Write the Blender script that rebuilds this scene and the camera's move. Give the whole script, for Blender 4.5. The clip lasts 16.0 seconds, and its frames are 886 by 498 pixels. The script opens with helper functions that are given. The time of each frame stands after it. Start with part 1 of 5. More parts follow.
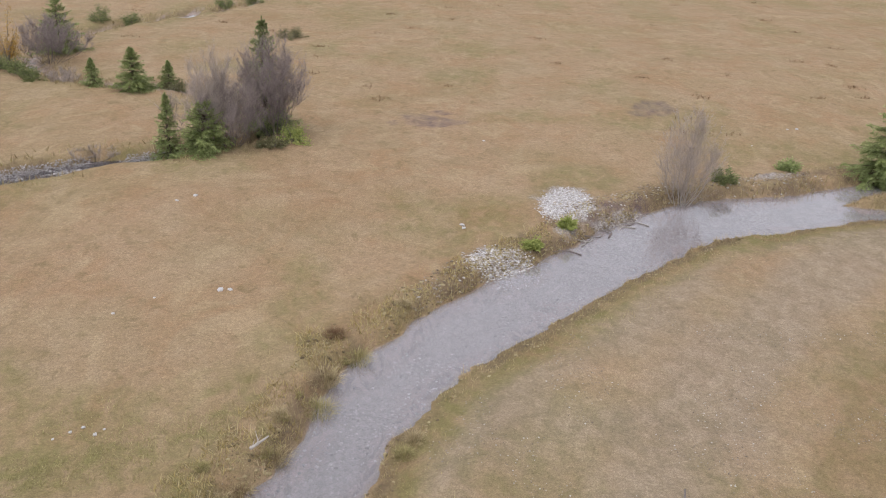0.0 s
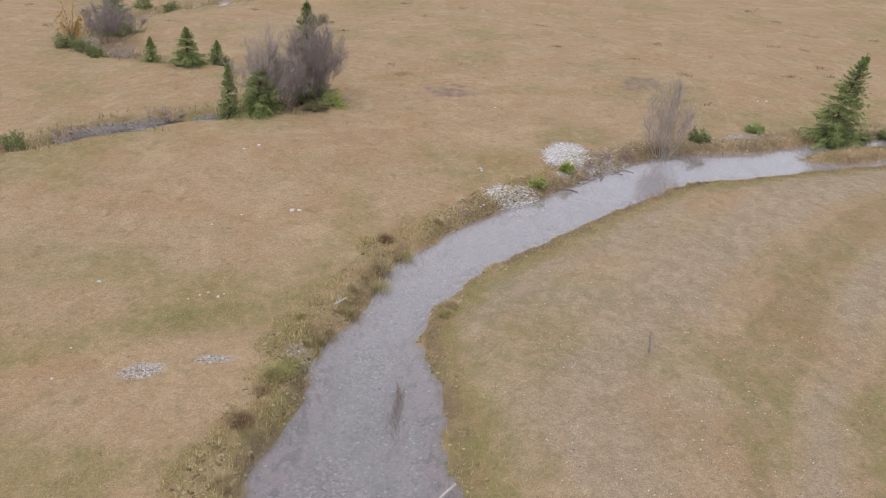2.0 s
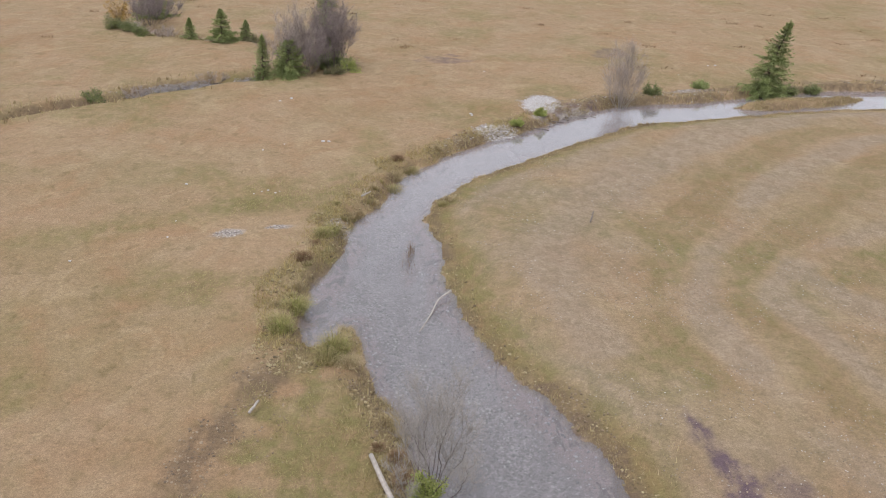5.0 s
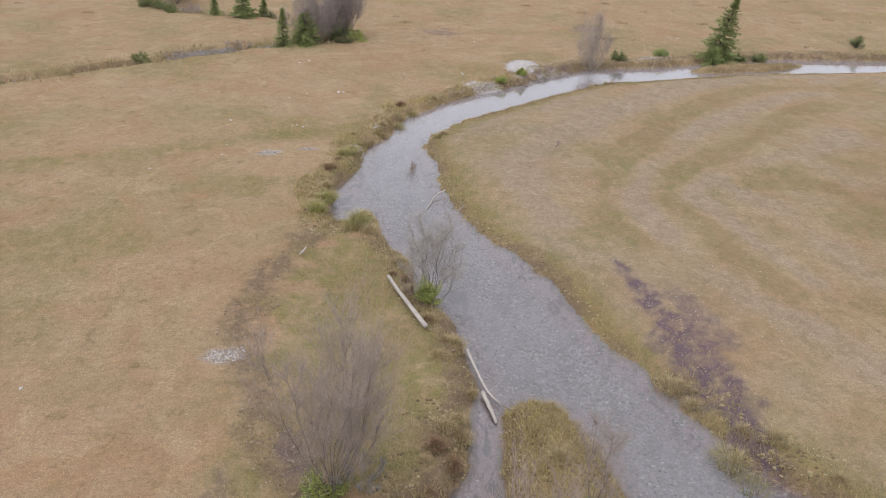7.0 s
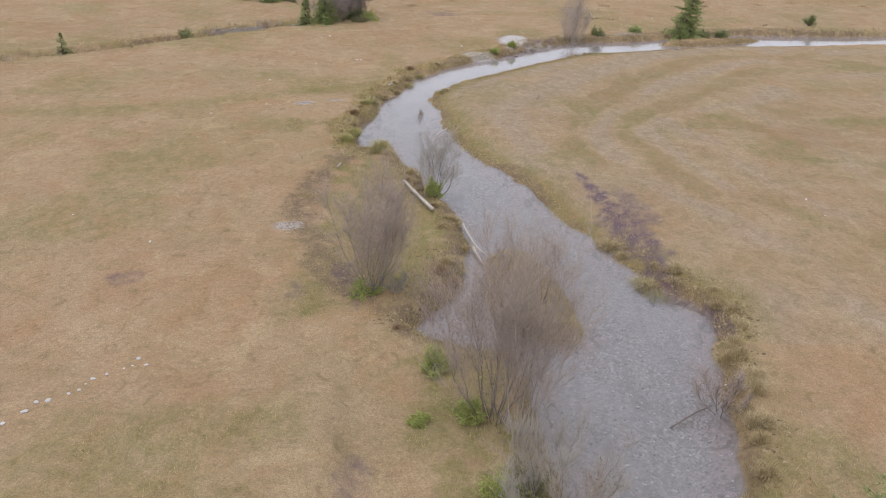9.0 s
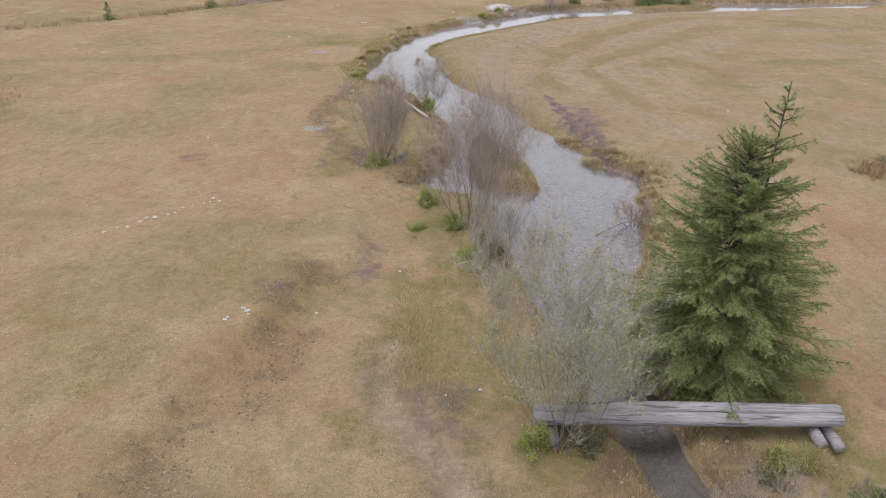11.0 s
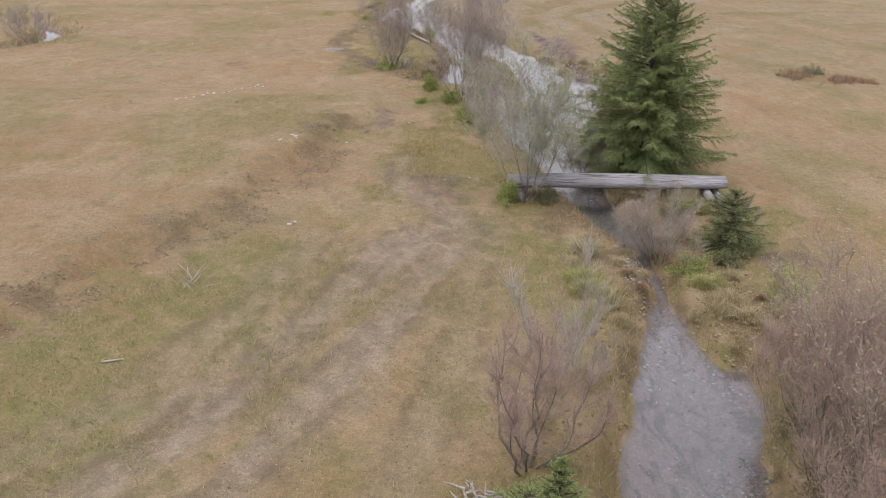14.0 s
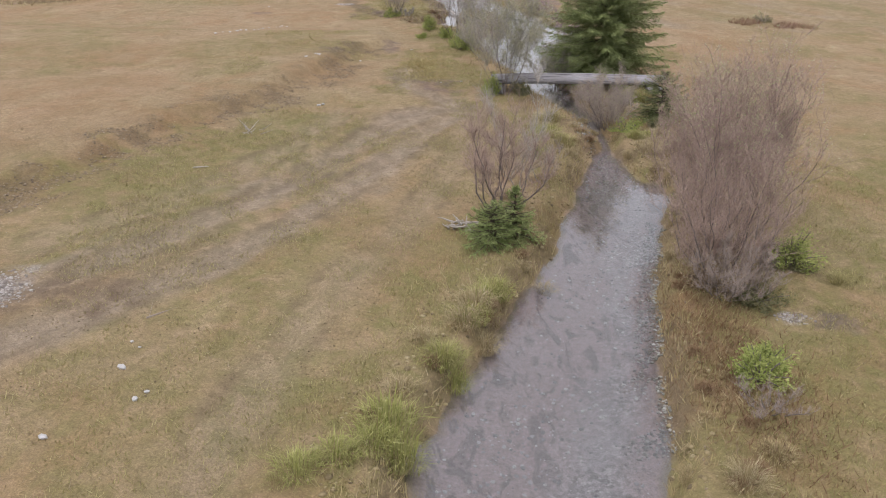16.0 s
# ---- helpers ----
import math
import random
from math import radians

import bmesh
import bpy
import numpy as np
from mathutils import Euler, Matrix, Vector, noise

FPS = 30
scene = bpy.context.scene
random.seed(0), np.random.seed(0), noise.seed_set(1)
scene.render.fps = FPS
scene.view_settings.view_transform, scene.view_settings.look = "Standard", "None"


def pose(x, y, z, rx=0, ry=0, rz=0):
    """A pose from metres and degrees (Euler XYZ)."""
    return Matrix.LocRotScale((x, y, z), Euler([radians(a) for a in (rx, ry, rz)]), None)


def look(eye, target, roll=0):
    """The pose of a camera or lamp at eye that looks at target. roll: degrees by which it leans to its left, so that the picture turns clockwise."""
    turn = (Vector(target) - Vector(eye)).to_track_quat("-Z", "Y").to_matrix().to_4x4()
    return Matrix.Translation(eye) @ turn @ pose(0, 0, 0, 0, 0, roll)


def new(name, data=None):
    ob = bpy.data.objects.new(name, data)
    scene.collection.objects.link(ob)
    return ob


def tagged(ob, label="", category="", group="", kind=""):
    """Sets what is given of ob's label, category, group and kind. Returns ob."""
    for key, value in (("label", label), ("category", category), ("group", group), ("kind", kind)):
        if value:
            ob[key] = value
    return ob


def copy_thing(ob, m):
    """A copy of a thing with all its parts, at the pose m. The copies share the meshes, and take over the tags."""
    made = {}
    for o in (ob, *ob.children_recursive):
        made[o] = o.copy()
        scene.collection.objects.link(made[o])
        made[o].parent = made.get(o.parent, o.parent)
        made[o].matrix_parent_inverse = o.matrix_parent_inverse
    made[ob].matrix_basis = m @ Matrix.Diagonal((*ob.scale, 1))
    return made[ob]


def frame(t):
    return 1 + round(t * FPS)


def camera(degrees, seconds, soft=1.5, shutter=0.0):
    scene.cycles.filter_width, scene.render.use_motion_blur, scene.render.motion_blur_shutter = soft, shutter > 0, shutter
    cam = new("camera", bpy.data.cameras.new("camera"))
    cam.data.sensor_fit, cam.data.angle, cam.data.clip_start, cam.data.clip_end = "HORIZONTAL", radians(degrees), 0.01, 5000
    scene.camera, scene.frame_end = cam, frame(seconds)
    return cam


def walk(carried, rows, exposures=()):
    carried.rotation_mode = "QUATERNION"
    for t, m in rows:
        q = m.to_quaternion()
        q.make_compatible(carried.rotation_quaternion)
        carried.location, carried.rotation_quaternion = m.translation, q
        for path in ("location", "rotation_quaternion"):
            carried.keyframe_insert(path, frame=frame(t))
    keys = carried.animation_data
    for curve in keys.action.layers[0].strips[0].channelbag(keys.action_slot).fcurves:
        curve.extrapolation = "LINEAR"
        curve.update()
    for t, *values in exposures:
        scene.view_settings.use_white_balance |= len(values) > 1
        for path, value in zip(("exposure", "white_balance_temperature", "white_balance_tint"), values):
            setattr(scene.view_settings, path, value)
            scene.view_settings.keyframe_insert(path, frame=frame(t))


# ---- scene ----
cam = camera(54.5, 16.0, soft=1.0)
PATH = [
    (0, (-0.44, 1.367, 8.753), (-0.435, 3.196, 7.945), 2.6),
    (0.5, (-0.636, -0.084, 8.957), (-0.629, 1.739, 8.136), 3.1),
    (1, (-0.802, -1.566, 8.995), (-0.794, 0.259, 8.178), 3.1),
    (1.5, (-0.938, -2.769, 9.023), (-0.931, -0.943, 8.207), 3.0),
    (2, (-1.101, -4.047, 9.034), (-1.093, -2.22, 8.22), 2.9),
    (2.5, (-1.218, -5.173, 9.025), (-1.211, -3.345, 8.212), 2.8),
    (3, (-1.325, -6.34, 9.042), (-1.319, -4.512, 8.231), 2.6),
    (3.5, (-1.324, -7.438, 9.159), (-1.323, -5.61, 8.347), 2.4),
    (3.7, (-1.245, -7.899, 9.233), (-1.247, -6.072, 8.418), 2.5),
    (5.8, (-0.952, -13.947, 9.292), (-0.938, -12.123, 8.472), 2.1),
    (6, (-0.952, -14.621, 9.26), (-0.935, -12.797, 8.439), 2.2),
    (6.5, (-0.904, -16.332, 9.269), (-0.886, -14.51, 8.445), 2.3),
    (7, (-0.912, -18.226, 9.347), (-0.892, -16.405, 8.521), 2.4),
    (7.5, (-0.949, -19.961, 9.42), (-0.927, -18.14, 8.594), 2.4),
    (8, (-0.969, -21.844, 9.537), (-0.947, -20.024, 8.708), 2.4),
    (8.2, (-0.983, -22.561, 9.56), (-0.961, -20.741, 8.73), 2.4),
    (10.3, (-0.514, -30.981, 9.908), (-0.515, -29.165, 9.07), 1.4),
    (10.5, (-0.493, -31.709, 9.739), (-0.491, -29.893, 8.902), 1.4),
    (11, (-0.468, -33.414, 9.043), (-0.46, -31.595, 8.212), 1.3),
    (11.5, (-0.464, -34.917, 8.724), (-0.453, -33.097, 7.896), 1.4),
    (12, (-0.461, -36.437, 8.44), (-0.449, -34.615, 7.615), 1.4),
    (12.5, (-0.461, -37.699, 8.179), (-0.448, -35.875, 7.358), 1.4),
    (13, (-0.462, -38.878, 7.903), (-0.449, -37.053, 7.085), 1.4),
    (13.5, (-0.45, -39.823, 7.598), (-0.437, -37.996, 6.783), 1.4),
    (14, (-0.446, -40.785, 7.228), (-0.433, -38.956, 6.418), 1.4),
    (14.5, (-0.44, -41.885, 6.842), (-0.427, -40.054, 6.038), 1.3),
    (15, (-0.389, -43.325, 6.523), (-0.377, -41.492, 5.722), 1.3),
    (15.5, (-0.357, -44.933, 6.281), (-0.345, -43.1, 5.48), 1.3),
    (16, (-0.307, -46.962, 6.082), (-0.294, -45.131, 5.277), 1.3),
]
walk(cam, [(t, look(eye, target, roll)) for t, eye, target, roll in PATH], [(0, 0.68, 6400, 13), (8, 0.68, 6400, 13), (12, 0.73, 6400, 13), (16, 0.73, 6400, 13)])

# ---- light: a bright, closed sky with a soft sun behind the cloud ----
SUN_ELEV, SUN_TURN = 72.0, 215.0
world = bpy.data.worlds.new("overcast_sky")
world.use_nodes = True
scene.world = world
wn, wl = world.node_tree.nodes, world.node_tree.links
sky = wn.new("ShaderNodeTexSky")
sky.sky_type = "NISHITA"
sky.sun_disc = False
sky.sun_elevation, sky.sun_rotation = radians(SUN_ELEV), radians(SUN_TURN)
sky.air_density, sky.dust_density, sky.ozone_density = 1.0, 2.5, 0.6
grey = wn.new("ShaderNodeHueSaturation")
grey.inputs["Saturation"].default_value = 0.22
wl.new(sky.outputs["Color"], grey.inputs["Color"])
wl.new(grey.outputs["Color"], wn["Background"].inputs["Color"])
wn["Background"].inputs["Strength"].default_value = 0.15
sun = new("sun", bpy.data.lights.new("sun", "SUN"))
sun.data.energy, sun.data.angle, sun.data.color = 0.5, radians(50), (1.0, 0.96, 0.9)
az = radians(SUN_TURN)
sun.matrix_world = look((0, 0, 0), (-math.sin(az) * math.cos(radians(SUN_ELEV)), -math.cos(az) * math.cos(radians(SUN_ELEV)), -math.sin(radians(SUN_ELEV))))


# ---- mesh and material helpers ----
class Shape:
    """Vertices and faces of one part."""

    def __init__(self):
        self.v, self.f = [], []

    def tube(self, pts, radii, sides=5, cap=False):
        n0 = len(self.v)
        for i, p in enumerate(pts):
            a = pts[max(i - 1, 0)]
            b = pts[min(i + 1, len(pts) - 1)]
            t = (b - a).normalized()
            u = t.orthogonal().normalized()
            w = t.cross(u)
            for k in range(sides):
                g = 2 * math.pi * k / sides
                self.v.append(p + (u * math.cos(g) + w * math.sin(g)) * radii[i])
        for i in range(len(pts) - 1):
            for k in range(sides):
                k2 = (k + 1) % sides
                a = n0 + i * sides
                self.f.append((a + k, a + k2, a + sides + k2, a + sides + k))
        if cap:
            self.f.append(tuple(n0 + k for k in reversed(range(sides))))
            self.f.append(tuple(n0 + (len(pts) - 1) * sides + k for k in range(sides)))

    def spike(self, a, b, r):
        """A thin three-sided twig from a to a point at b."""
        t = b - a
        u = t.orthogonal().normalized() * r
        w = t.cross(u).normalized() * r
        n = len(self.v)
        self.v += [a + u, a - u * 0.5 + w * 0.87, a - u * 0.5 - w * 0.87, b]
        self.f += [(n, n + 1, n + 3), (n + 1, n + 2, n + 3), (n + 2, n, n + 3)]

    def leaf(self, a, d, side, length, width):
        n = len(self.v)
        m = a + d * length * 0.45
        self.v += [a, m + side * width * 0.5, a + d * length, m - side * width * 0.5]
        self.f.append((n, n + 1, n + 2, n + 3))

    def needle(self, a, d, side, length, width):
        n = len(self.v)
        self.v += [a - side * width * 0.5, a + side * width * 0.5, a + d * length]
        self.f.append((n, n + 1, n + 2))

    def mesh(self, name, material, smooth=True):
        me = bpy.data.meshes.new(name)
        me.from_pydata([tuple(p) for p in self.v], [], self.f)
        me.materials.append(material)
        if smooth:
            me.polygons.foreach_set("use_smooth", [True] * len(me.polygons))
        me.update()
        return me


def part(name, shape, material, parent, label="", smooth=True):
    ob = new(name, shape.mesh(name, material, smooth))
    ob.parent = parent
    return tagged(ob, label)


def thing(name, label, category, m, group="", kind=""):
    ob = new(name)
    ob.matrix_world = m
    return tagged(ob, label, category, group, kind)


def arrays_mesh(name, verts, faces, material, smooth=False):
    """A mesh from numpy arrays: verts n x 3, faces m x 3 or m x 4."""
    me = bpy.data.meshes.new(name)
    k = faces.shape[1]
    me.vertices.add(len(verts))
    me.vertices.foreach_set("co", verts.astype(np.float32).ravel())
    me.loops.add(faces.size)
    me.loops.foreach_set("vertex_index", faces.astype(np.int32).ravel())
    me.polygons.add(len(faces))
    me.polygons.foreach_set("loop_start", np.arange(0, faces.size, k, dtype=np.int32))
    me.polygons.foreach_set("loop_total", np.full(len(faces), k, dtype=np.int32))
    me.polygons.foreach_set("use_smooth", np.full(len(faces), smooth))
    me.materials.append(material)
    me.update(calc_edges=True)
    return me


ALBEDO = 0.76


class Mat:
    """A small way to write node materials."""

    def __init__(self, name, rough=0.9, spec=0.3):
        self.m = bpy.data.materials.new(name)
        self.m.use_nodes = True
        self.t = self.m.node_tree
        self.bsdf = self.t.nodes["Principled BSDF"]
        self.bsdf.inputs["Roughness"].default_value = rough
        self.bsdf.inputs["Specular IOR Level"].default_value = spec
        self.co = self.t.nodes.new("ShaderNodeTexCoord").outputs["Object"]

    def put(self, value, socket):
        if isinstance(value, bpy.types.NodeSocket):
            self.t.links.new(value, socket)
        else:
            socket.default_value = value

    def noise(self, scale, detail=4.0, rough=0.55, distort=0.0, stretch=None):
        n = self.t.nodes.new("ShaderNodeTexNoise")
        n.inputs["Scale"].default_value = scale
        n.inputs["Detail"].default_value = detail
        n.inputs["Roughness"].default_value = rough
        n.inputs["Distortion"].default_value = distort
        co = self.co
        if stretch:
            mp = self.t.nodes.new("ShaderNodeMapping")
            mp.inputs["Scale"].default_value = stretch
            self.t.links.new(co, mp.inputs["Vector"])
            co = mp.outputs["Vector"]
        self.t.links.new(co, n.inputs["Vector"])
        return n.outputs["Fac"]

    def cells(self, scale, out="Color", feature="F1"):
        n = self.t.nodes.new("ShaderNodeTexVoronoi")
        n.feature = feature
        n.inputs["Scale"].default_value = scale
        self.t.links.new(self.co, n.inputs["Vector"])
        return n.outputs[out]

    def grey(self, colour):
        n = self.t.nodes.new("ShaderNodeRGBToBW")
        self.put(colour, n.inputs[0])
        return n.outputs[0]

    def attr(self, name):
        n = self.t.nodes.new("ShaderNodeAttribute")
        n.attribute_name = name
        return n.outputs["Fac"]

    def island(self):
        return self.t.nodes.new("ShaderNodeNewGeometry").outputs["Random Per Island"]

    def one(self):
        return self.t.nodes.new("ShaderNodeObjectInfo").outputs["Random"]

    def ramp(self, fac, *stops):
        n = self.t.nodes.new("ShaderNodeValToRGB")
        e = n.color_ramp.elements
        while len(e) < len(stops):
            e.new(0.5)
        for el, (p, c) in zip(e, stops):
            el.position = p
            el.color = (*c, 1) if isinstance(c, tuple) else (c, c, c, 1)
        self.put(fac, n.inputs["Fac"])
        return n.outputs["Color"]

    def mix(self, fac, a, b, kind="MIX"):
        n = self.t.nodes.new("ShaderNodeMix")
        n.data_type, n.blend_type = "RGBA", kind
        self.put(fac, n.inputs[0])
        for v, s in ((a, n.inputs[6]), (b, n.inputs[7])):
            self.put((*v, 1) if isinstance(v, tuple) else v, s)
        return n.outputs[2]

    def math(self, op, a, b=0.0, c=0.0, clamp=False):
        n = self.t.nodes.new("ShaderNodeMath")
        n.operation, n.use_clamp = op, clamp
        for v, s in zip((a, b, c), n.inputs):
            self.put(v, s)
        return n.outputs[0]

    def bump(self, height, distance, strength=1.0, socket=None):
        n = self.t.nodes.new("ShaderNodeBump")
        n.inputs["Strength"].default_value = strength
        n.inputs["Distance"].default_value = distance
        self.put(height, n.inputs["Height"])
        self.t.links.new(n.outputs[0], socket or self.bsdf.inputs["Normal"])

    def thin(self, c, share):
        """Lets some light through, as leaves and blades do."""
        tr, mx = self.t.nodes.new("ShaderNodeBsdfTranslucent"), self.t.nodes.new("ShaderNodeMixShader")
        mx.inputs[0].default_value = share
        self.put(self.mix(1.0, c, (ALBEDO, ALBEDO, ALBEDO), "MULTIPLY"), tr.inputs["Color"])
        self.t.links.new(self.bsdf.outputs[0], mx.inputs[1])
        self.t.links.new(tr.outputs[0], mx.inputs[2])
        self.t.links.new(mx.outputs[0], self.t.nodes["Material Output"].inputs["Surface"])
        return self.colour(c)

    def colour(self, c):
        c = self.mix(1.0, c, (ALBEDO, ALBEDO, ALBEDO), "MULTIPLY")
        self.put((*c, 1) if isinstance(c, tuple) else c, self.bsdf.inputs["Base Color"])
        return self.m


# ---- materials ----
def ground_material():
    g = Mat("dry_meadow", 0.95, 0.12)
    wide, mid, small, fine, grit = g.noise(0.1, 5), g.noise(0.5, 6, 0.6, 0.9, (1, 0.7, 1)), g.noise(2.6, 5, 0.62, 0.6, (1, 0.75, 1)), g.noise(17.0, 4, 0.75, 0.3), g.noise(46.0, 3, 0.7, 0.2)
    streak = g.noise(1.0, 6, 0.64, 1.2, (0.55, 0.55, 1))
    c = g.ramp(wide, (0.36, (0.36, 0.285, 0.185)), (0.5, (0.4, 0.295, 0.2)), (0.64, (0.345, 0.27, 0.165)))
    c = g.mix(g.ramp(mid, (0.5, 0.0), (0.64, 0.65)), c, (0.37, 0.245, 0.15))
    c = g.mix(g.ramp(mid, (0.34, 0.5), (0.46, 0.0)), c, (0.43, 0.345, 0.245))
    c = g.mix(g.ramp(streak, (0.5, 0.0), (0.66, 0.35)), c, (0.26, 0.21, 0.12))
    c = g.mix(g.ramp(small, (0.53, 0.0), (0.68, 0.34)), c, (0.24, 0.195, 0.105))
    c = g.mix(g.ramp(small, (0.3, 0.32), (0.45, 0.0)), c, (0.47, 0.38, 0.275))
    dash = g.noise(2.4, 5, 0.65, 0.8, (0.9, 0.65, 1))
    c = g.mix(g.ramp(dash, (0.56, 0.0), (0.68, 0.55)), c, (0.22, 0.175, 0.095))
    c = g.mix(g.ramp(g.noise(0.9, 5, 0.6, 1.0, (0.9, 0.6, 1)), (0.34, 0.55), (0.46, 0.0)), c, (0.46, 0.37, 0.25))
    c = g.mix(1.0, c, (0.99, 0.94, 0.865), "MULTIPLY")
    c = g.mix(g.math("MULTIPLY", g.attr("rust"), g.ramp(mid, (0.35, 0.3), (0.6, 0.85))), c, (0.29, 0.18, 0.095))
    c = g.mix(g.math("MULTIPLY", g.attr("green"), g.ramp(small, (0.35, 0.25), (0.6, 0.9))), c, (0.23, 0.205, 0.085))
    c = g.mix(g.attr("pale"), c, g.mix(g.ramp(small, (0.4, 0.0), (0.6, 1.0)), (0.385, 0.312, 0.235), (0.31, 0.245, 0.18)))
    c = g.mix(g.math("MULTIPLY", g.attr("earth"), g.ramp(small, (0.35, 0.2), (0.55, 1.0))), c, (0.2, 0.145, 0.095))
    c = g.mix(g.math("MULTIPLY", g.attr("mud"), g.ramp(small, (0.35, 0.3), (0.6, 1.0))), c, (0.16, 0.115, 0.13))
    stones = g.ramp(g.grey(g.cells(34.0)), (0.2, (0.25, 0.215, 0.19)), (0.5, (0.39, 0.35, 0.32)), (0.8, (0.56, 0.52, 0.49)))
    c = g.mix(g.math("MULTIPLY", g.attr("gravel"), g.ramp(small, (0.35, 0.4), (0.55, 1.0))), c, stones)
    bedstones = g.ramp(g.grey(g.cells(21.0)), (0.15, (0.25, 0.23, 0.225)), (0.45, (0.37, 0.34, 0.335)), (0.7, (0.44, 0.41, 0.405)), (0.95, (0.6, 0.575, 0.555)))
    silt = g.mix(g.ramp(g.noise(0.4, 5, 0.6, 0.8), (0.41, 0.0), (0.58, 0.6)), bedstones, (0.44, 0.415, 0.42))
    silt = g.mix(g.ramp(g.noise(2.2, 5, 0.62, 0.4, (1, 0.22, 1)), (0.5, 0.0), (0.66, 0.65)), silt, (0.29, 0.265, 0.265))
    silt = g.mix(g.math("MULTIPLY", g.attr("shore"), 0.85), silt, g.mix(g.ramp(g.noise(3.2, 5, 0.62, 1.4, (1, 0.4, 1)), (0.5, 0.0), (0.6, 1.0)), (0.42, 0.325, 0.31), (0.21, 0.16, 0.15)))
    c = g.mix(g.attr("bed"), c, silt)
    # Shade of the bridge and spruce, painted into the bed as brown-green.
    c = g.mix(g.math("MULTIPLY", g.attr("bed_shade"), 0.45), c, (0.2, 0.185, 0.125))
    tuss = g.noise(7.0, 5, 0.7, 0.5)
    grain = g.mix(1.0, g.ramp(fine, (0.3, 0.82), (0.5, 1.0), (0.7, 1.17)), g.ramp(tuss, (0.3, 0.86), (0.5, 1.0), (0.68, 1.12)), "MULTIPLY")
    grain = g.mix(1.0, grain, g.ramp(grit, (0.28, 0.7), (0.5, 1.0), (0.7, 1.28)), "MULTIPLY")
    c = g.mix(1.0, c, grain, "MULTIPLY")
    g.bump(g.math("ADD", g.math("MULTIPLY", tuss, 1.6), fine), 0.05, 0.5)
    return g.colour(c)


def water_material():
    g = Mat("shallow_water")
    t = g.t
    t.nodes.remove(g.bsdf)
    out = t.nodes["Material Output"]
    clear = t.nodes.new("ShaderNodeBsdfTransparent")
    clear.inputs["Color"].default_value = (0.95, 0.96, 0.97, 1)
    gloss = t.nodes.new("ShaderNodeBsdfGlossy")
    gloss.inputs["Color"].default_value = (1, 1, 1, 1)
    gloss.inputs["Roughness"].default_value = 0.05
    fres = t.nodes.new("ShaderNodeFresnel")
    fres.inputs["IOR"].default_value = 1.95
    ripple = g.math("ADD", g.noise(3.0, 3, 0.55, 0.8, (1, 0.6, 1)), g.math("MULTIPLY", g.noise(11.0, 2), 0.25))
    ripple = g.math("MULTIPLY", ripple, g.grey(g.ramp(g.noise(0.3, 3, 0.5, 0.6), (0.42, 0.06), (0.64, 1.0))))
    g.bump(ripple, 0.014, 0.2, gloss.inputs["Normal"])
    mx = t.nodes.new("ShaderNodeMixShader")
    t.links.new(fres.outputs[0], mx.inputs[0])
    # Pale diffuse body: milky silt, with sky reflection painted in upstream.
    silt = t.nodes.new("ShaderNodeBsdfDiffuse")
    silt.inputs["Color"].default_value = (0.46, 0.425, 0.445, 1)
    body = t.nodes.new("ShaderNodeMixShader")
    body.inputs[0].default_value = 0.38
    t.links.new(g.attr("silt"), body.inputs[0])
    t.links.new(clear.outputs[0], body.inputs[1])
    t.links.new(silt.outputs[0], body.inputs[2])
    t.links.new(body.outputs[0], mx.inputs[1])
    t.links.new(gloss.outputs[0], mx.inputs[2])
    t.links.new(mx.outputs[0], out.inputs["Surface"])
    return g.m


def blade_material(name, *stops):
    g = Mat(name, 0.8, 0.2)
    f = g.math("ADD", g.math("MULTIPLY", g.island(), 0.6), g.math("MULTIPLY", g.noise(0.5, 3), 0.45))
    return g.thin(g.ramp(f, *stops), 0.15)


def bark_material(name, dark, light, scale=30.0):
    g = Mat(name, 0.9, 0.2)
    n = g.noise(scale, 5, 0.6, 0.3, (1, 1, 0.25))
    g.bump(n, 0.01, 0.6)
    return g.colour(g.mix(g.math("MULTIPLY", g.one(), 0.25), g.ramp(n, (0.3, dark), (0.7, light)), light))


def leaf_material(name, *stops):
    g = Mat(name, 0.65, 0.3)
    f = g.math("ADD", g.math("MULTIPLY", g.island(), 0.55), g.math("MULTIPLY", g.noise(1.6, 3), 0.5))
    return g.thin(g.ramp(f, *stops), 0.25)


def stone_material(name, *stops):
    g = Mat(name, 0.85, 0.3)
    n = g.noise(25.0, 4)
    g.bump(n, 0.01, 0.5)
    c = g.ramp(g.island(), *stops)
    return g.colour(g.mix(1.0, c, g.ramp(n, (0.3, 0.75), (0.7, 1.1)), "MULTIPLY"))


def weathered_log_material():
    g = Mat("weathered_log_wood", 0.85, 0.2)
    grain = g.noise(34.0, 6, 0.7, 0.5, (0.08, 1, 1))
    broad = g.noise(1.3, 3)
    crack = g.ramp(g.noise(16.0, 3, 0.5, 0.6, (0.06, 1, 1)), (0.36, 0.5), (0.42, 1.0))
    c = g.ramp(grain, (0.3, (0.22, 0.205, 0.215)), (0.5, (0.38, 0.36, 0.38)), (0.7, (0.52, 0.5, 0.525)))
    c = g.mix(g.ramp(broad, (0.45, 0.0), (0.7, 0.4)), c, (0.27, 0.245, 0.215))
    c = g.mix(1.0, c, crack, "MULTIPLY")
    g.bump(g.math("ADD", grain, g.grey(crack)), 0.015, 0.8)
    return g.colour(c)


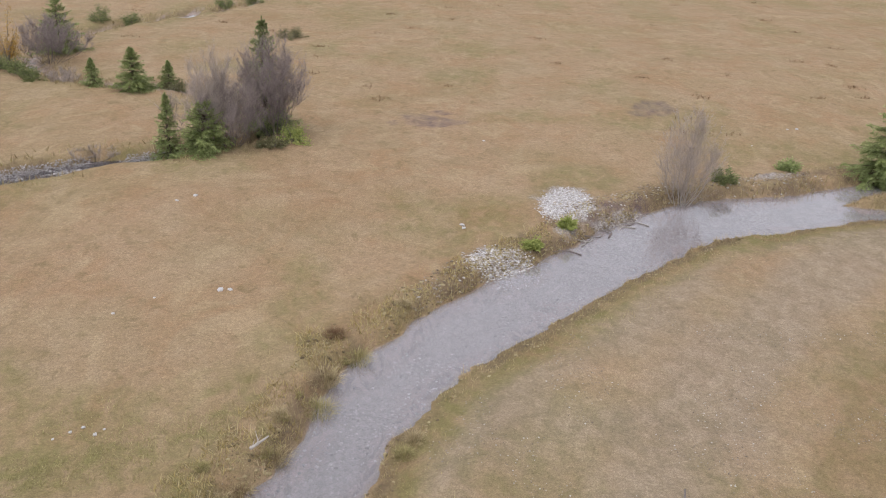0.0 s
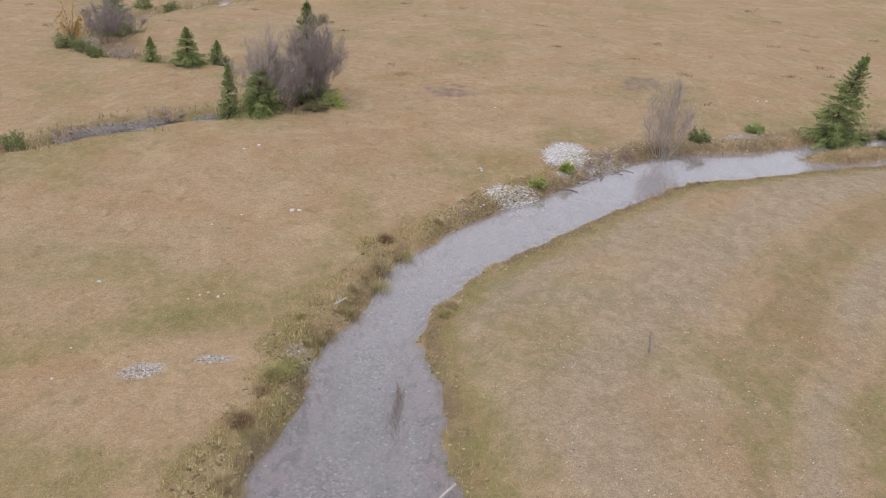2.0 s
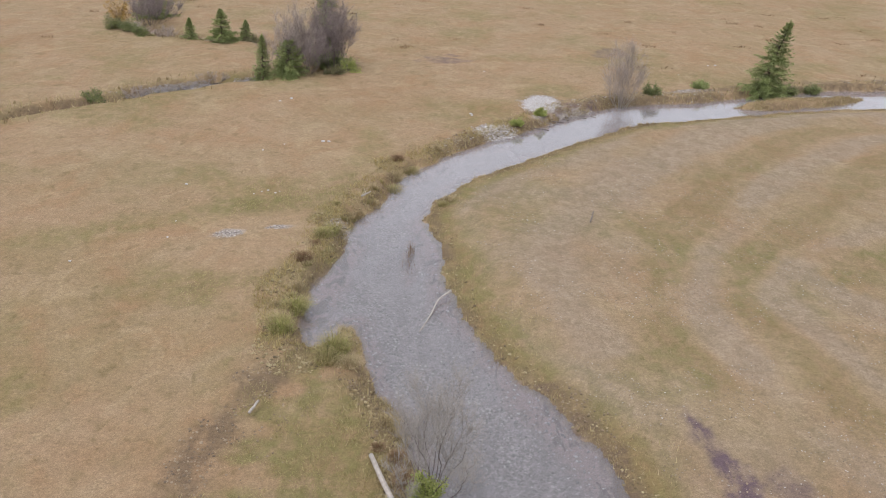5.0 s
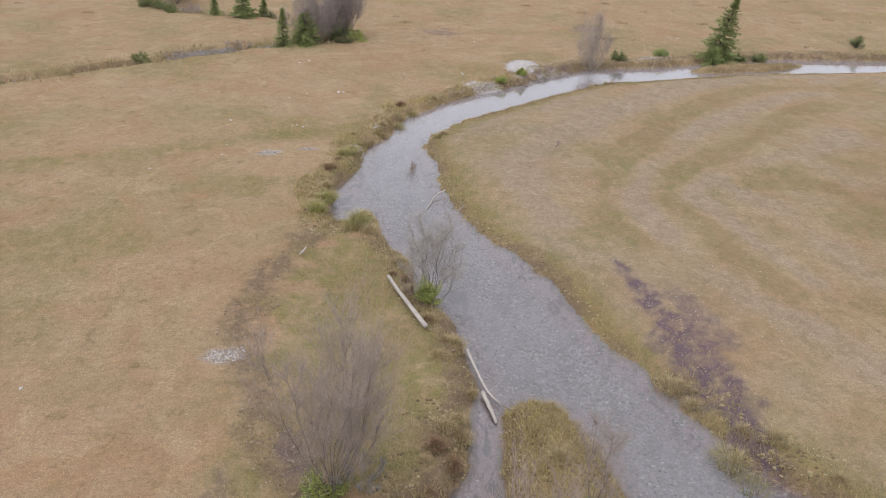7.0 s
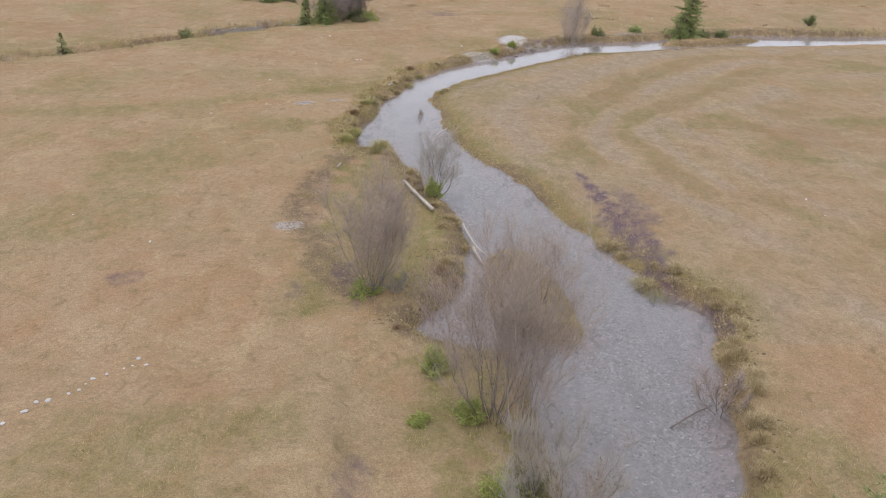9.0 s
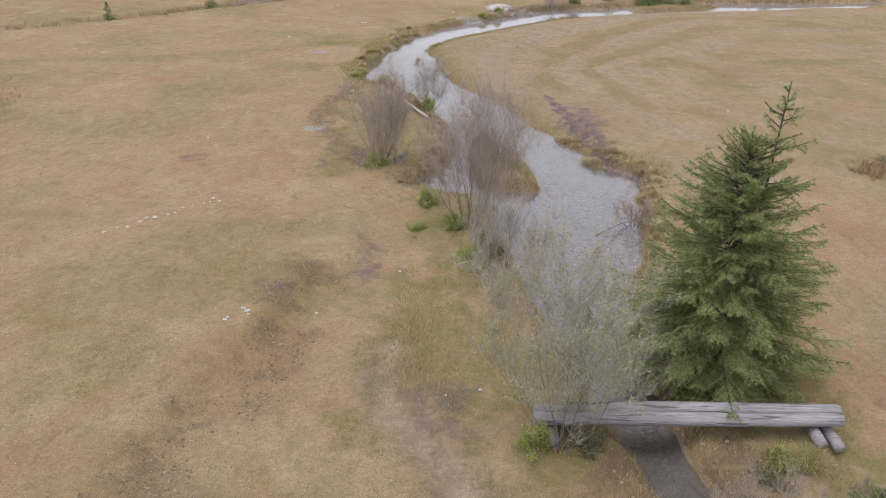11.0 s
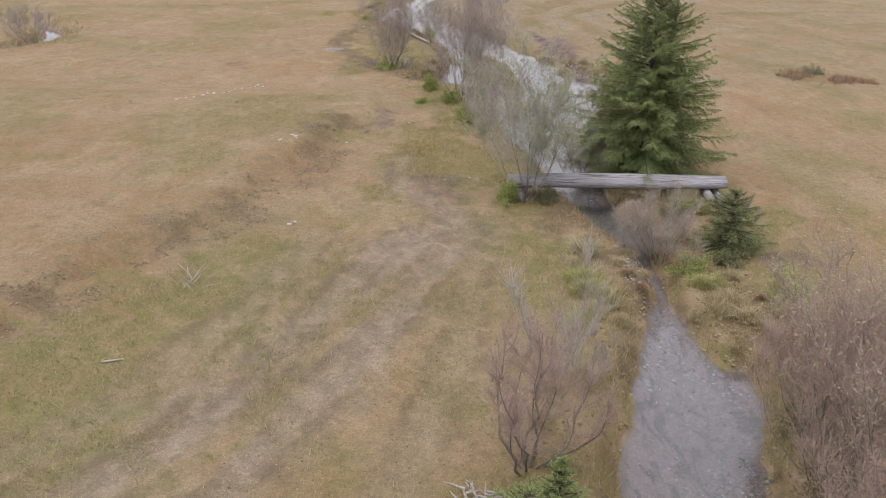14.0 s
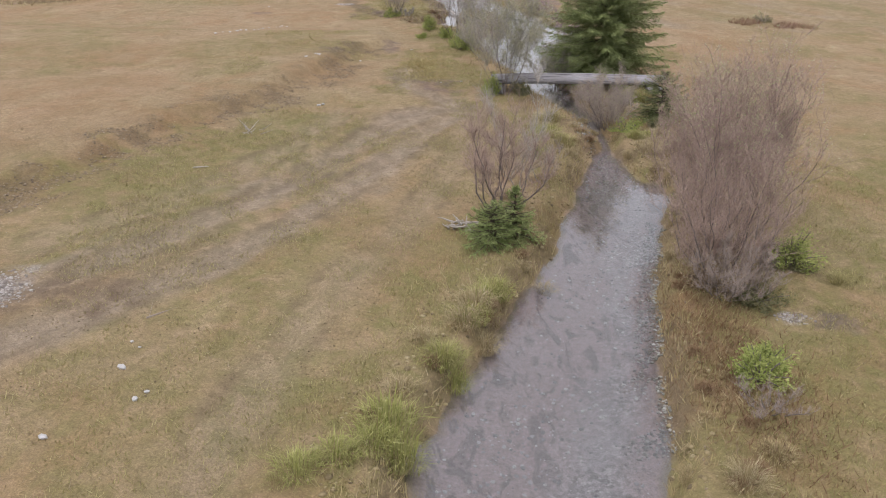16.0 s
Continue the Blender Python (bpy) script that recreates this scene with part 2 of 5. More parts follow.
GROUND, WATER = ground_material(), water_material()
MEADOW = blade_material("meadow_grass", (0.25, (0.27, 0.205, 0.125)), (0.5, (0.39, 0.295, 0.19)), (0.8, (0.48, 0.38, 0.26)))
SEDGE = blade_material("bank_grass", (0.2, (0.32, 0.24, 0.14)), (0.45, (0.48, 0.37, 0.21)), (0.65, (0.5, 0.41, 0.2)), (0.85, (0.64, 0.53, 0.34)))
TUFT = blade_material("green_tuft_grass", (0.2, (0.28, 0.25, 0.1)), (0.5, (0.42, 0.365, 0.16)), (0.8, (0.55, 0.475, 0.25)))
STRAW = blade_material("straw_tuft_grass", (0.2, (0.37, 0.29, 0.16)), (0.5, (0.51, 0.41, 0.23)), (0.8, (0.63, 0.53, 0.34)))
GOLDG = blade_material("golden_sedge", (0.2, (0.36, 0.27, 0.12)), (0.45, (0.51, 0.4, 0.17)), (0.65, (0.58, 0.48, 0.23)), (0.85, (0.67, 0.57, 0.34)))
LIMEG = blade_material("lime_tuft_grass", (0.2, (0.29, 0.3, 0.09)), (0.5, (0.43, 0.43, 0.14)), (0.8, (0.58, 0.56, 0.24)))
RUSTG = blade_material("rust_tuft_grass", (0.2, (0.22, 0.13, 0.08)), (0.5, (0.31, 0.19, 0.11)), (0.8, (0.38, 0.27, 0.16)))
REDSTALK = blade_material("rust_red_stalks", (0.2, (0.3, 0.17, 0.13)), (0.5, (0.4, 0.26, 0.18)), (0.8, (0.46, 0.35, 0.21)))
WILLOW = bark_material("willow_bark", (0.17, 0.14, 0.125), (0.28, 0.24, 0.22))
TWIG = bark_material("willow_twig", (0.29, 0.23, 0.2), (0.5, 0.41, 0.36))
DUSKTWIG = bark_material("dusky_twig", (0.22, 0.175, 0.16), (0.38, 0.315, 0.295))
PALETWIG = bark_material("pale_twig", (0.33, 0.27, 0.235), (0.5, 0.42, 0.365))
GREYTWIG = bark_material("grey_twig", (0.32, 0.285, 0.255), (0.48, 0.44, 0.4))
PALEBARK = bark_material("pale_bark", (0.36, 0.32, 0.28), (0.56, 0.51, 0.46))
REDTWIG = bark_material("reddish_twig", (0.31, 0.215, 0.18), (0.52, 0.385, 0.325))
SPRUCEBARK = bark_material("spruce_bark", (0.09, 0.07, 0.055), (0.17, 0.135, 0.105))
NEEDLES = leaf_material("spruce_needles", (0.25, (0.185, 0.225, 0.085)), (0.5, (0.3, 0.35, 0.14)), (0.8, (0.43, 0.48, 0.205)))
DARKGREEN = leaf_material("dark_green_leaves", (0.25, (0.11, 0.135, 0.05)), (0.5, (0.2, 0.235, 0.085)), (0.8, (0.32, 0.35, 0.14)))
SPRUCELEAF = leaf_material("bushy_spruce_needles", (0.25, (0.15, 0.18, 0.075)), (0.5, (0.25, 0.285, 0.12)), (0.8, (0.38, 0.41, 0.19)))
YOUNG = leaf_material("young_spruce_needles", (0.25, (0.21, 0.265, 0.09)), (0.5, (0.33, 0.4, 0.145)), (0.8, (0.5, 0.555, 0.235)))
LIME = leaf_material("lime_green_leaves", (0.25, (0.23, 0.28, 0.07)), (0.5, (0.37, 0.42, 0.115)), (0.8, (0.53, 0.555, 0.19)))
OLIVE = leaf_material("olive_willow_leaves", (0.25, (0.13, 0.135, 0.06)), (0.5, (0.22, 0.21, 0.1)), (0.8, (0.34, 0.31, 0.17)))
SAGE = leaf_material("sage_willow_leaves", (0.25, (0.3, 0.295, 0.15)), (0.5, (0.42, 0.41, 0.23)), (0.8, (0.56, 0.53, 0.34)))
AMBER = leaf_material("amber_leaves", (0.25, (0.35, 0.2, 0.04)), (0.5, (0.5, 0.3, 0.06)), (0.8, (0.55, 0.38, 0.12)))
BROWNLEAF = leaf_material("withered_brown_leaves", (0.25, (0.2, 0.14, 0.09)), (0.5, (0.36, 0.26, 0.17)), (0.8, (0.5, 0.4, 0.27)))
BEIGE = leaf_material("dry_beige_leaves", (0.25, (0.3, 0.18, 0.09)), (0.5, (0.45, 0.32, 0.17)), (0.8, (0.6, 0.48, 0.3)))
PEBBLE = stone_material("river_pebbles", (0.1, (0.25, 0.24, 0.235)), (0.4, (0.42, 0.41, 0.4)), (0.95, (0.72, 0.7, 0.67)))
GREYSTONE = stone_material("grey_gravel", (0.1, (0.26, 0.22, 0.195)), (0.5, (0.41, 0.365, 0.33)), (0.95, (0.62, 0.575, 0.535)))
WHITESTONE = stone_material("pale_limestone", (0.1, (0.42, 0.395, 0.385)), (0.5, (0.6, 0.575, 0.57)), (0.95, (0.85, 0.83, 0.82)))
LOGWOOD = weathered_log_material()
DRIFT = bark_material("bleached_driftwood", (0.42, 0.37, 0.33), (0.62, 0.57, 0.52), 18.0)
CLOD = stone_material("dark_soil", (0.1, (0.2, 0.15, 0.105)), (0.5, (0.3, 0.225, 0.15)), (0.95, (0.42, 0.335, 0.235)))
TURF = stone_material("turf_clods", (0.05, (0.16, 0.12, 0.07)), (0.35, (0.28, 0.215, 0.115)), (0.7, (0.39, 0.31, 0.17)), (0.95, (0.5, 0.42, 0.25)))
BANKSTONE = stone_material("bank_stones", (0.05, (0.2, 0.15, 0.11)), (0.5, (0.34, 0.28, 0.215)), (0.8, (0.43, 0.38, 0.32)), (0.95, (0.62, 0.58, 0.54)))
# Pale tone covers the riffle's stones and the sky's gleam on its water.
RIFFLE = stone_material("riffle_stones", (0.05, (0.4, 0.365, 0.355)), (0.5, (0.5, 0.465, 0.455)), (0.95, (0.62, 0.59, 0.58)))
SHOAL = stone_material("shoal_stones", (0.1, (0.2, 0.19, 0.16)), (0.5, (0.3, 0.285, 0.25)), (0.95, (0.52, 0.5, 0.46)))

# ---- the lie of the land ----
WATER_Z = -0.3
LATTICE = np.random.RandomState(5).rand(256, 256)


def value_noise(x, y):
    xi, yi = np.floor(x).astype(int), np.floor(y).astype(int)
    fx, fy = x - xi, y - yi
    fx, fy = fx * fx * (3 - 2 * fx), fy * fy * (3 - 2 * fy)
    a, b = LATTICE[xi % 256, yi % 256], LATTICE[(xi + 1) % 256, yi % 256]
    c, d = LATTICE[xi % 256, (yi + 1) % 256], LATTICE[(xi + 1) % 256, (yi + 1) % 256]
    return (a + (b - a) * fx) * (1 - fy) + (c + (d - c) * fx) * fy - 0.5


def fbm(x, y, size, octaves=3, shift=0.0):
    total, gain = 0.0, 1.0
    for o in range(octaves):
        total = total + gain * value_noise(x / size + 17.3 * o + shift, y / size - 9.1 * o + shift)
        size, gain = size / 2.1, gain * 0.5
    return total


def step(a, b, x):
    t = np.clip((x - a) / (b - a), 0, 1)
    return t * t * (3 - 2 * t)


def smooth_line(pts, n=5):
    """A Catmull-Rom line through a few bends."""
    p = np.array(pts, float)
    p = np.vstack([2 * p[0] - p[1], p, 2 * p[-1] - p[-2]])
    out = []
    for i in range(1, len(p) - 2):
        for k in range(n):
            t = k / n
            out.append(0.5 * (2 * p[i] + (p[i + 1] - p[i - 1]) * t + (2 * p[i - 1] - 5 * p[i] + 4 * p[i + 1] - p[i + 2]) * t * t
                              + (3 * p[i] - p[i - 1] - 3 * p[i + 1] + p[i + 2]) * t ** 3))
    out.append(p[-2])
    return np.array(out)


def line_distance(x, y, line):
    """Distance of each place from a line of points."""
    best = np.full(x.shape, 1e9)
    for a, b in zip(line[:-1], line[1:]):
        d = b - a
        t = np.clip(((x - a[0]) * d[0] + (y - a[1]) * d[1]) / max(d @ d, 1e-9), 0, 1)
        best = np.minimum(best, (x - a[0] - t * d[0]) ** 2 + (y - a[1] - t * d[1]) ** 2)
    return np.sqrt(best)


def inside(x, y, loop):
    hit = np.zeros(x.shape, bool)
    for a, b in zip(loop, np.roll(loop, -1, axis=0)):
        if a[1] == b[1]:
            continue
        cross = (a[1] > y) != (b[1] > y)
        hit ^= cross & (x < (b[0] - a[0]) * (y - a[1]) / (b[1] - a[1]) + a[0])
    return hit


def area_distance(x, y, loop):
    """Signed distance from an area: negative inside it. Only near places are worked out."""
    out = np.full(x.shape, 30.0)
    lo, hi = loop.min(axis=0) - 8, loop.max(axis=0) + 8
    near = (x > lo[0]) & (x < hi[0]) & (y > lo[1]) & (y < hi[1])
    xs, ys = x[near], y[near]
    d = line_distance(xs, ys, np.vstack([loop, loop[:1]]))
    out[near] = np.where(inside(xs, ys, loop), -d, d)
    return out


# banks of the stream, looking down its course: outer bank, inner bank
OUTER = smooth_line([(46, 36), (34, 33.6), (27, 31.8), (20.5, 31), (17, 30.2), (12.8, 28.3), (9.8, 27), (7.7, 26.4), (6.2, 25.6), (4.3, 23.9), (3, 22.3),
                     (0.9, 20.1), (-1.2, 17.4), (-2.3, 15.6), (-2.75, 13.6), (-3.4, 11.6), (-3.65, 9.6), (-4, 7.6), (-4.05, 5.6), (-3.75, 4.3),
                     (-3.3, 4.5), (-2.9, 5.6), (-2.35, 3.6), (-1.6, 1.9), (-1.15, 0.3), (-0.55, -1), (-0.15, -2.5), (0.05, -4), (-0.1, -5.2), (-0.35, -6.7), (-1.05, -7.6), (-1.3, -8.5),
                     (-0.5, -9.2), (0.9, -9.7), (1.2, -11.5), (1.45, -13.9), (1.8, -15.9), (2.2, -17.6), (2.6, -20.2), (2.95, -22.1), (3.4, -23.3), (3.78, -24.4),
                     (3.75, -25.7), (3.35, -26.9), (3.0, -28), (2.35, -30.5), (1.75, -32.6)])
OUTER = np.vstack([OUTER, smooth_line([(1.7, -32.8), (1.15, -34.4), (0.5, -35.9), (0, -37.2), (-0.5, -38.4), (-0.8, -40), (-1.8, -44), (-3, -50), (-4, -60)])])
INNER = smooth_line([(46, 33), (34, 31), (24, 28.6), (17.7, 27.2), (12.6, 25.4), (11.4, 25), (8.7, 23.9), (6.8, 22.8), (5, 21.2), (3.6, 19.8), (2.4, 18.3), (1, 16.9),
                     (-0.1, 15.5), (-0.7, 14.4), (-1.2, 13.1), (-1.4, 11.8), (-1.05, 10.2), (-0.9, 8.7), (-0.7, 7.5), (0.1, 4.8), (1.2, 2.9), (1.9, 1.6),
                     (2.3, 0.1), (2.7, -1.4), (3.5, -2.7), (4.1, -4.1), (4.7, -5.6), (5.6, -6.8), (5.8, -7.9), (5.3, -10), (4.9, -12.5), (4.3, -14.7),
                     (3.9, -16.9), (3.6, -19), (3.95, -21.6), (4.15, -23.2), (4.1, -24.5), (4.1, -26.2), (4.2, -28.2), (4.75, -28.75), (4.6, -29.9), (4.25, -30.9), (3.95, -31.8), (3.4, -34),
                     (3, -35.7), (2.7, -37.3), (2.5, -38.6)])
INNER = np.vstack([INNER, smooth_line([(2.45, -38.9), (2.3, -40), (1.5, -44), (0.3, -50), (-1, -60)])])
STREAM = np.vstack([OUTER, INNER[::-1]])
ISLET = smooth_line([(0.55, -4.5), (1.2, -4.2), (1.9, -4.8), (2.3, -6.1), (2.45, -7.6), (2.5, -8.8), (1.5, -8.7), (0.8, -8.2), (0.4, -7), (0.4, -5.6), (0.55, -4.5)])
FARBAR = smooth_line([(11.9, 26.5), (13, 27.3), (14.6, 28.0), (16.5, 28.5), (19.0, 29.2), (17.6, 28.0), (15.6, 27.0), (13, 26.3), (11.9, 26.5)])


def ribbon(course, half):
    line = smooth_line(course)
    t = np.gradient(line, axis=0)
    t /= np.linalg.norm(t, axis=1)[:, None]
    side = np.stack([-t[:, 1], t[:, 0]], 1) * half
    return np.vstack([line + side, (line - side)[::-1]])


WEST = ribbon([(-45, 3), (-32, 9), (-24, 14.5), (-19, 18.6), (-15.5, 22.4), (-13, 25.2), (-10.6, 27.2), (-8.5, 28.6), (-7, 30), (-7, 32), (-8.5, 34), (-11.5, 36.6),
               (-15, 37), (-18, 38.6), (-20, 41.5), (-20.2, 45), (-19.3, 50), (-17.5, 54), (-15, 59), (-13, 66), (-12, 80)], 0.27)
POOL = ribbon([(-14.2, 24.4), (-13, 25.9), (-11.6, 27), (-10.2, 27.6), (-9.3, 28)], 0.5)
POND = ribbon([(-40, 8), (-28, 5), (-22.5, 2.8), (-19.5, 1.2), (-18.2, -1), (-18.2, -3), (-20, -4.6), (-28, -7), (-45, -9)], 0.45)
TERRACE = smooth_line([(-2.5, -14), (-3.6, -17), (-4.4, -20.5), (-5.3, -23.3), (-6.5, -25.4), (-7.4, -27.6), (-8.2, -30), (-9.5, -34), (-12, -40)])


TRACKS = [smooth_line(p) for p in ([(-1.4, -18.5), (-1.3, -20.7), (-0.2, -22.4), (0.1, -23.8), (-0.6, -25.5), (-1.3, -27.8), (-2.2, -30), (-2.9, -32), (-4.2, -34.2), (-6.5, -37)],
                                   [(-0.9, -23.6), (-1.8, -25.1), (-2.2, -26.6), (-2.8, -28.3), (-3.5, -30), (-4.5, -32.1), (-6.2, -34.6), (-8.5, -37)],
                                   [(0.3, -25), (0, -28), (-0.6, -31), (-1.6, -34), (-2.4, -37), (-3, -41)],
                                   [(-3, -24), (-3.6, -26.6), (-4.4, -29), (-5.6, -31.3), (-7.2, -33.5)])]



# swales of the point bar: bare pale ones and olive ones between them
SWALES = [smooth_line(p) for p in ([(15.3, 14.8), (11.1, 11.2), (8.4, 9.1), (7.3, 7.6), (7.3, 6.3), (7.7, 4.8), (8.1, 3.2), (8.8, 1.2)], [(18.2, 23.7), (10.9, 16.8), (7.2, 11.3), (5.9, 8.8), (5.3, 6.3), (5.6, 4.0)],
                                   [(16, 26), (10, 21.5), (5.4, 15.6), (2.6, 11.6), (1.9, 8.2), (2.6, 4.6)])]
OLIVES = [smooth_line(p) for p in ([(15.6, 18.6), (10.4, 13.3), (7.4, 9.5), (6.3, 7.1), (6.7, 5.1), (7.1, 3.1), (7.9, 0.5)], [(19.7, 23.5), (11.3, 19.8), (6.1, 11.5), (5.0, 8.8), (4.2, 5.4), (4.7, 3.3)])]


def water_distance(x, y):
    """Signed distance from all open water: negative in it."""
    d = area_distance(x, y, STREAM)
    for hump in (ISLET, FARBAR):
        d = np.maximum(d, -area_distance(x, y, hump))
    for loop in (WEST, POOL, POND):
        d = np.minimum(d, area_distance(x, y, loop))
    return d + np.where(np.abs(d) < 6, 0.26 * fbm(x, y, 0.9, 3) + 0.12 * fbm(x, y, 2.6, 1, 3.3), 0)


def land(x, y):
    """Height of the ground, and the distance from the water's edge."""
    d = water_distance(x, y)
    far = np.hypot(x, y + 5)
    g = 0.16 * fbm(x, y, 9.0, 3) + 0.05 * fbm(x, y, 1.1, 2, 5.0) + 0.8 * fbm(x, y, 70.0, 2, 2.0) * step(60, 200, far)
    west = TERRACE[np.argmin(np.abs(TERRACE[:, 1][:, None] - np.linspace(-40, -14, 60)[None]), axis=0)]
    edge = np.interp(y, west[:, 1], west[:, 0])
    up = step(-0.15, 0.6, edge - x + 0.7 * fbm(x, y, 1.6, 2)) * step(-10, -14, y)
    g = g + 0.28 * up
    low = (y < -15) & (y > -45) & (np.abs(x) < 10)
    for line in TRACKS:
        g[low] -= 0.06 * np.exp(-((line_distance(x[low], y[low], line) / 0.2) ** 2))
    bar = (x > np.interp(y, INNER[::-1][:, 1], INNER[::-1][:, 0])) & (y > -5) & (x < 30)
    bank = np.where(bar, 1.9, 0.26 + 0.24 * (fbm(x, y, 4.0, 2, 8.0) + 0.4))
    rise = step(0, 1, d / bank)
    z = np.where(d > 0, WATER_Z + (g - WATER_Z) * rise ** 0.8, WATER_Z - 0.22 * (1 - np.exp(np.minimum(d, 0) / 0.6)) + 0.03 * fbm(x, y, 0.5, 2))
    return z, d


def graded(lo, hi, fine, far, grow=1.12):
    core = list(np.arange(lo, hi, fine))
    s, p, q = fine, core[-1], core[0]
    right, left = [], []
    while p < far:
        s *= grow
        p += s
        right.append(p)
    s = fine
    while q > -far:
        s *= grow
        q -= s
        left.append(q)
    return np.array(left[::-1] + core + right)


gx, gy = graded(-17, 20, 0.13, 1500), graded(-42, 34, 0.13, 1500)
X, Y = np.meshgrid(gx, gy)
GX, GY = X.ravel(), Y.ravel()
GZ, GD = land(GX, GY)
nx, ny = len(gx), len(gy)
idx = np.arange(nx * ny).reshape(ny, nx)
quads = np.stack([idx[:-1, :-1], idx[:-1, 1:], idx[1:, 1:], idx[1:, :-1]], -1).reshape(-1, 4)
ground = new("ground", arrays_mesh("ground", np.stack([GX, GY, GZ], 1), quads, GROUND, True))
tagged(ground, "dry tan autumn meadow with green and bare patches", "meadow", kind="structure")



def on_grid(values, x, y):
    """A value of the ground's vertices, between them."""
    x, y = np.asarray(x, float), np.asarray(y, float)
    i = np.clip(np.searchsorted(gx, x) - 1, 0, nx - 2)
    j = np.clip(np.searchsorted(gy, y) - 1, 0, ny - 2)
    u, w, g = (x - gx[i]) / (gx[i + 1] - gx[i]), (y - gy[j]) / (gy[j + 1] - gy[j]), values.reshape(ny, nx)
    return (g[j, i] * (1 - u) + g[j, i + 1] * u) * (1 - w) + (g[j + 1, i] * (1 - u) + g[j + 1, i + 1] * u) * w


def height(x, y):
    return float(on_grid(GZ, x, y))


# wear and growth on the ground
SPIT_EDGE = smooth_line([(-3.7, 4.2), (-4.5, 2.2), (-5.0, 0), (-4.9, -2.4), (-4.2, -4.4), (-3.4, -6.4), (-2.4, -7.8), (-1.6, -9)])
DITCH = smooth_line([(-30, 3), (-20, 6), (-13, 8.3), (-9.1, 10.2), (-6.7, 11.8), (-4.6, 12.6)])


def blob(x, y, cx, cy, rx, ry, turn=0.0, rag=0.5):
    """A ragged patch: 1 inside, 0 outside."""
    c, s = math.cos(radians(turn)), math.sin(radians(turn))
    u, w = ((x - cx) * c + (y - cy) * s) / rx, (-(x - cx) * s + (y - cy) * c) / ry
    return step(1.15, 0.75, np.hypot(u, w) + rag * fbm(x, y, 0.7, 3, cx))


GRAVELS = [(3.1, 24.6, 0.7, 1.25, -15), (1.1, 20.7, 0.9, 0.75, 20), (3.5, -25.0, 0.3, 1.4, -4), (2.9, 22.9, 0.3, 0.6, -20), (4.7, 24.3, 1.2, 0.2, 40), (10.5, 28.3, 1.2, 0.3, 20), (-11.4, 26.6, 1.3, 0.22, 32), (-3.7, 10.6, 0.45, 0.55, 0),
           (-5.4, 10.4, 0.36, 0.14, 10), (-6.7, 9.9, 0.36, 0.2, 10), (-5.0, -3.1, 0.4, 0.25, 20), (-7.1, -35.2, 0.55, 0.7, 0), (5.1, -35.5, 0.28, 0.18, 0)]
MUDS = [(6.9, -24.8, 0.55, 0.5, 0), (-1.75, 9.6, 0.3, 1.2, 0), (4.4, -1.0, 0.34, 2.2, 9), (4.9, -3.8, 0.55, 1.7, 8), (5.45, -7.2, 0.4, 1.5, 10), (4.75, -2.9, 0.62, 2.7, 7), (5.3, -1.0, 0.35, 1.3, 10), (4.2, 0.5, 0.25, 1.8, 14), (5.0, -5.9, 0.4, 1.5, 10), (-0.5, -20.6, 0.6, 1.0, 0), (-1.2, 33.2, 1.2, 1.1, 0), (8, 36.5, 1.5, 1.2, 0), (-4.4, -16.2, 0.5, 0.3, 0), (-2.2, -14.5, 0.3, 1.0, 0),
        (-4.3, -6.9, 0.25, 0.7, 10), (-8.5, -7, 0.5, 0.5, 0), (-3.2, -6.0, 0.3, 1.3, 15), (4.3, 24.4, 1.5, 0.6, 35), (5.75, -35.6, 0.35, 0.3, 0)]
LUSH = [(6.4, -20.0, 1.2, 1.7, 0), (6.9, -22.4, 1.0, 1.5, 0), (-6.4, -29.6, 1.8, 2.2, 0), (-5.2, -31.5, 1.5, 1.6, 0), (-0.3, -11.3, 1.0, 2.2, 0), (0.1, -14.6, 1.0, 2.8, 10), (-0.8, -17.9, 0.8, 2.0, 0), (0.6, -19.2, 1.0, 1.8, 0), (0.7, -23.4, 0.8, 1.4, 0), (-2.6, 1.0, 1.5, 3.8, 15), (-2.9, -2, 1.6, 3, 0), (-1.6, -5, 1.6, 3.2, -15), (-3.7, 9, 0.7, 4, 0), (-1, -17.5, 0.9, 3.2, -15), (5.9, -19.8, 1.2, 1.0, 0), (4.5, -25.8, 0.8, 0.5, 0), (1.6, -22, 0.7, 0.6, 0),
        (-4.6, -27, 1.6, 2.6, -30), (1.9, -26.5, 0.7, 2.5, 0), (0, -35.5, 0.9, 2.5, -20), (-1.8, -38, 1.0, 1.3, -20), (5.8, -27, 0.8, 1.2, 0), (4.6, -36, 0.9, 2.5, 0), (6.5, -36.5, 2.5, 2, 0)]

earth, mud, gravel, green, rust, pale, bed = (np.zeros(len(GX)) for _ in range(7))
near = (np.abs(GX) < 60) & (GY > -60) & (GY < 90)
x, y, d = GX[near], GY[near], GD[near]
v = np.zeros(len(x))
for k, line in enumerate(TRACKS):
    w = line_distance(x, y, line) + 0.25 * fbm(x, y, 0.8, 3, k)
    v = np.maximum(v, (1.0 if k < 2 else 0.45) * np.exp(-((w / 0.4) ** 2)) * (0.8 + 0.5 * fbm(x, y, 2.2, 2, k)))
bar_side = (x > np.interp(y, INNER[::-1][:, 1], INNER[::-1][:, 0])) & (y > -9) & (y < 26) & (d < 22)
w = d + 2.2 * fbm(x, y, 8.0, 3)
arcs = 0.12 * np.sin(3.1 * w) + 0.18 * np.sin(1.5 * w + 0.6) + 0.55 * fbm(x, y, 2.4, 4, 4.0)
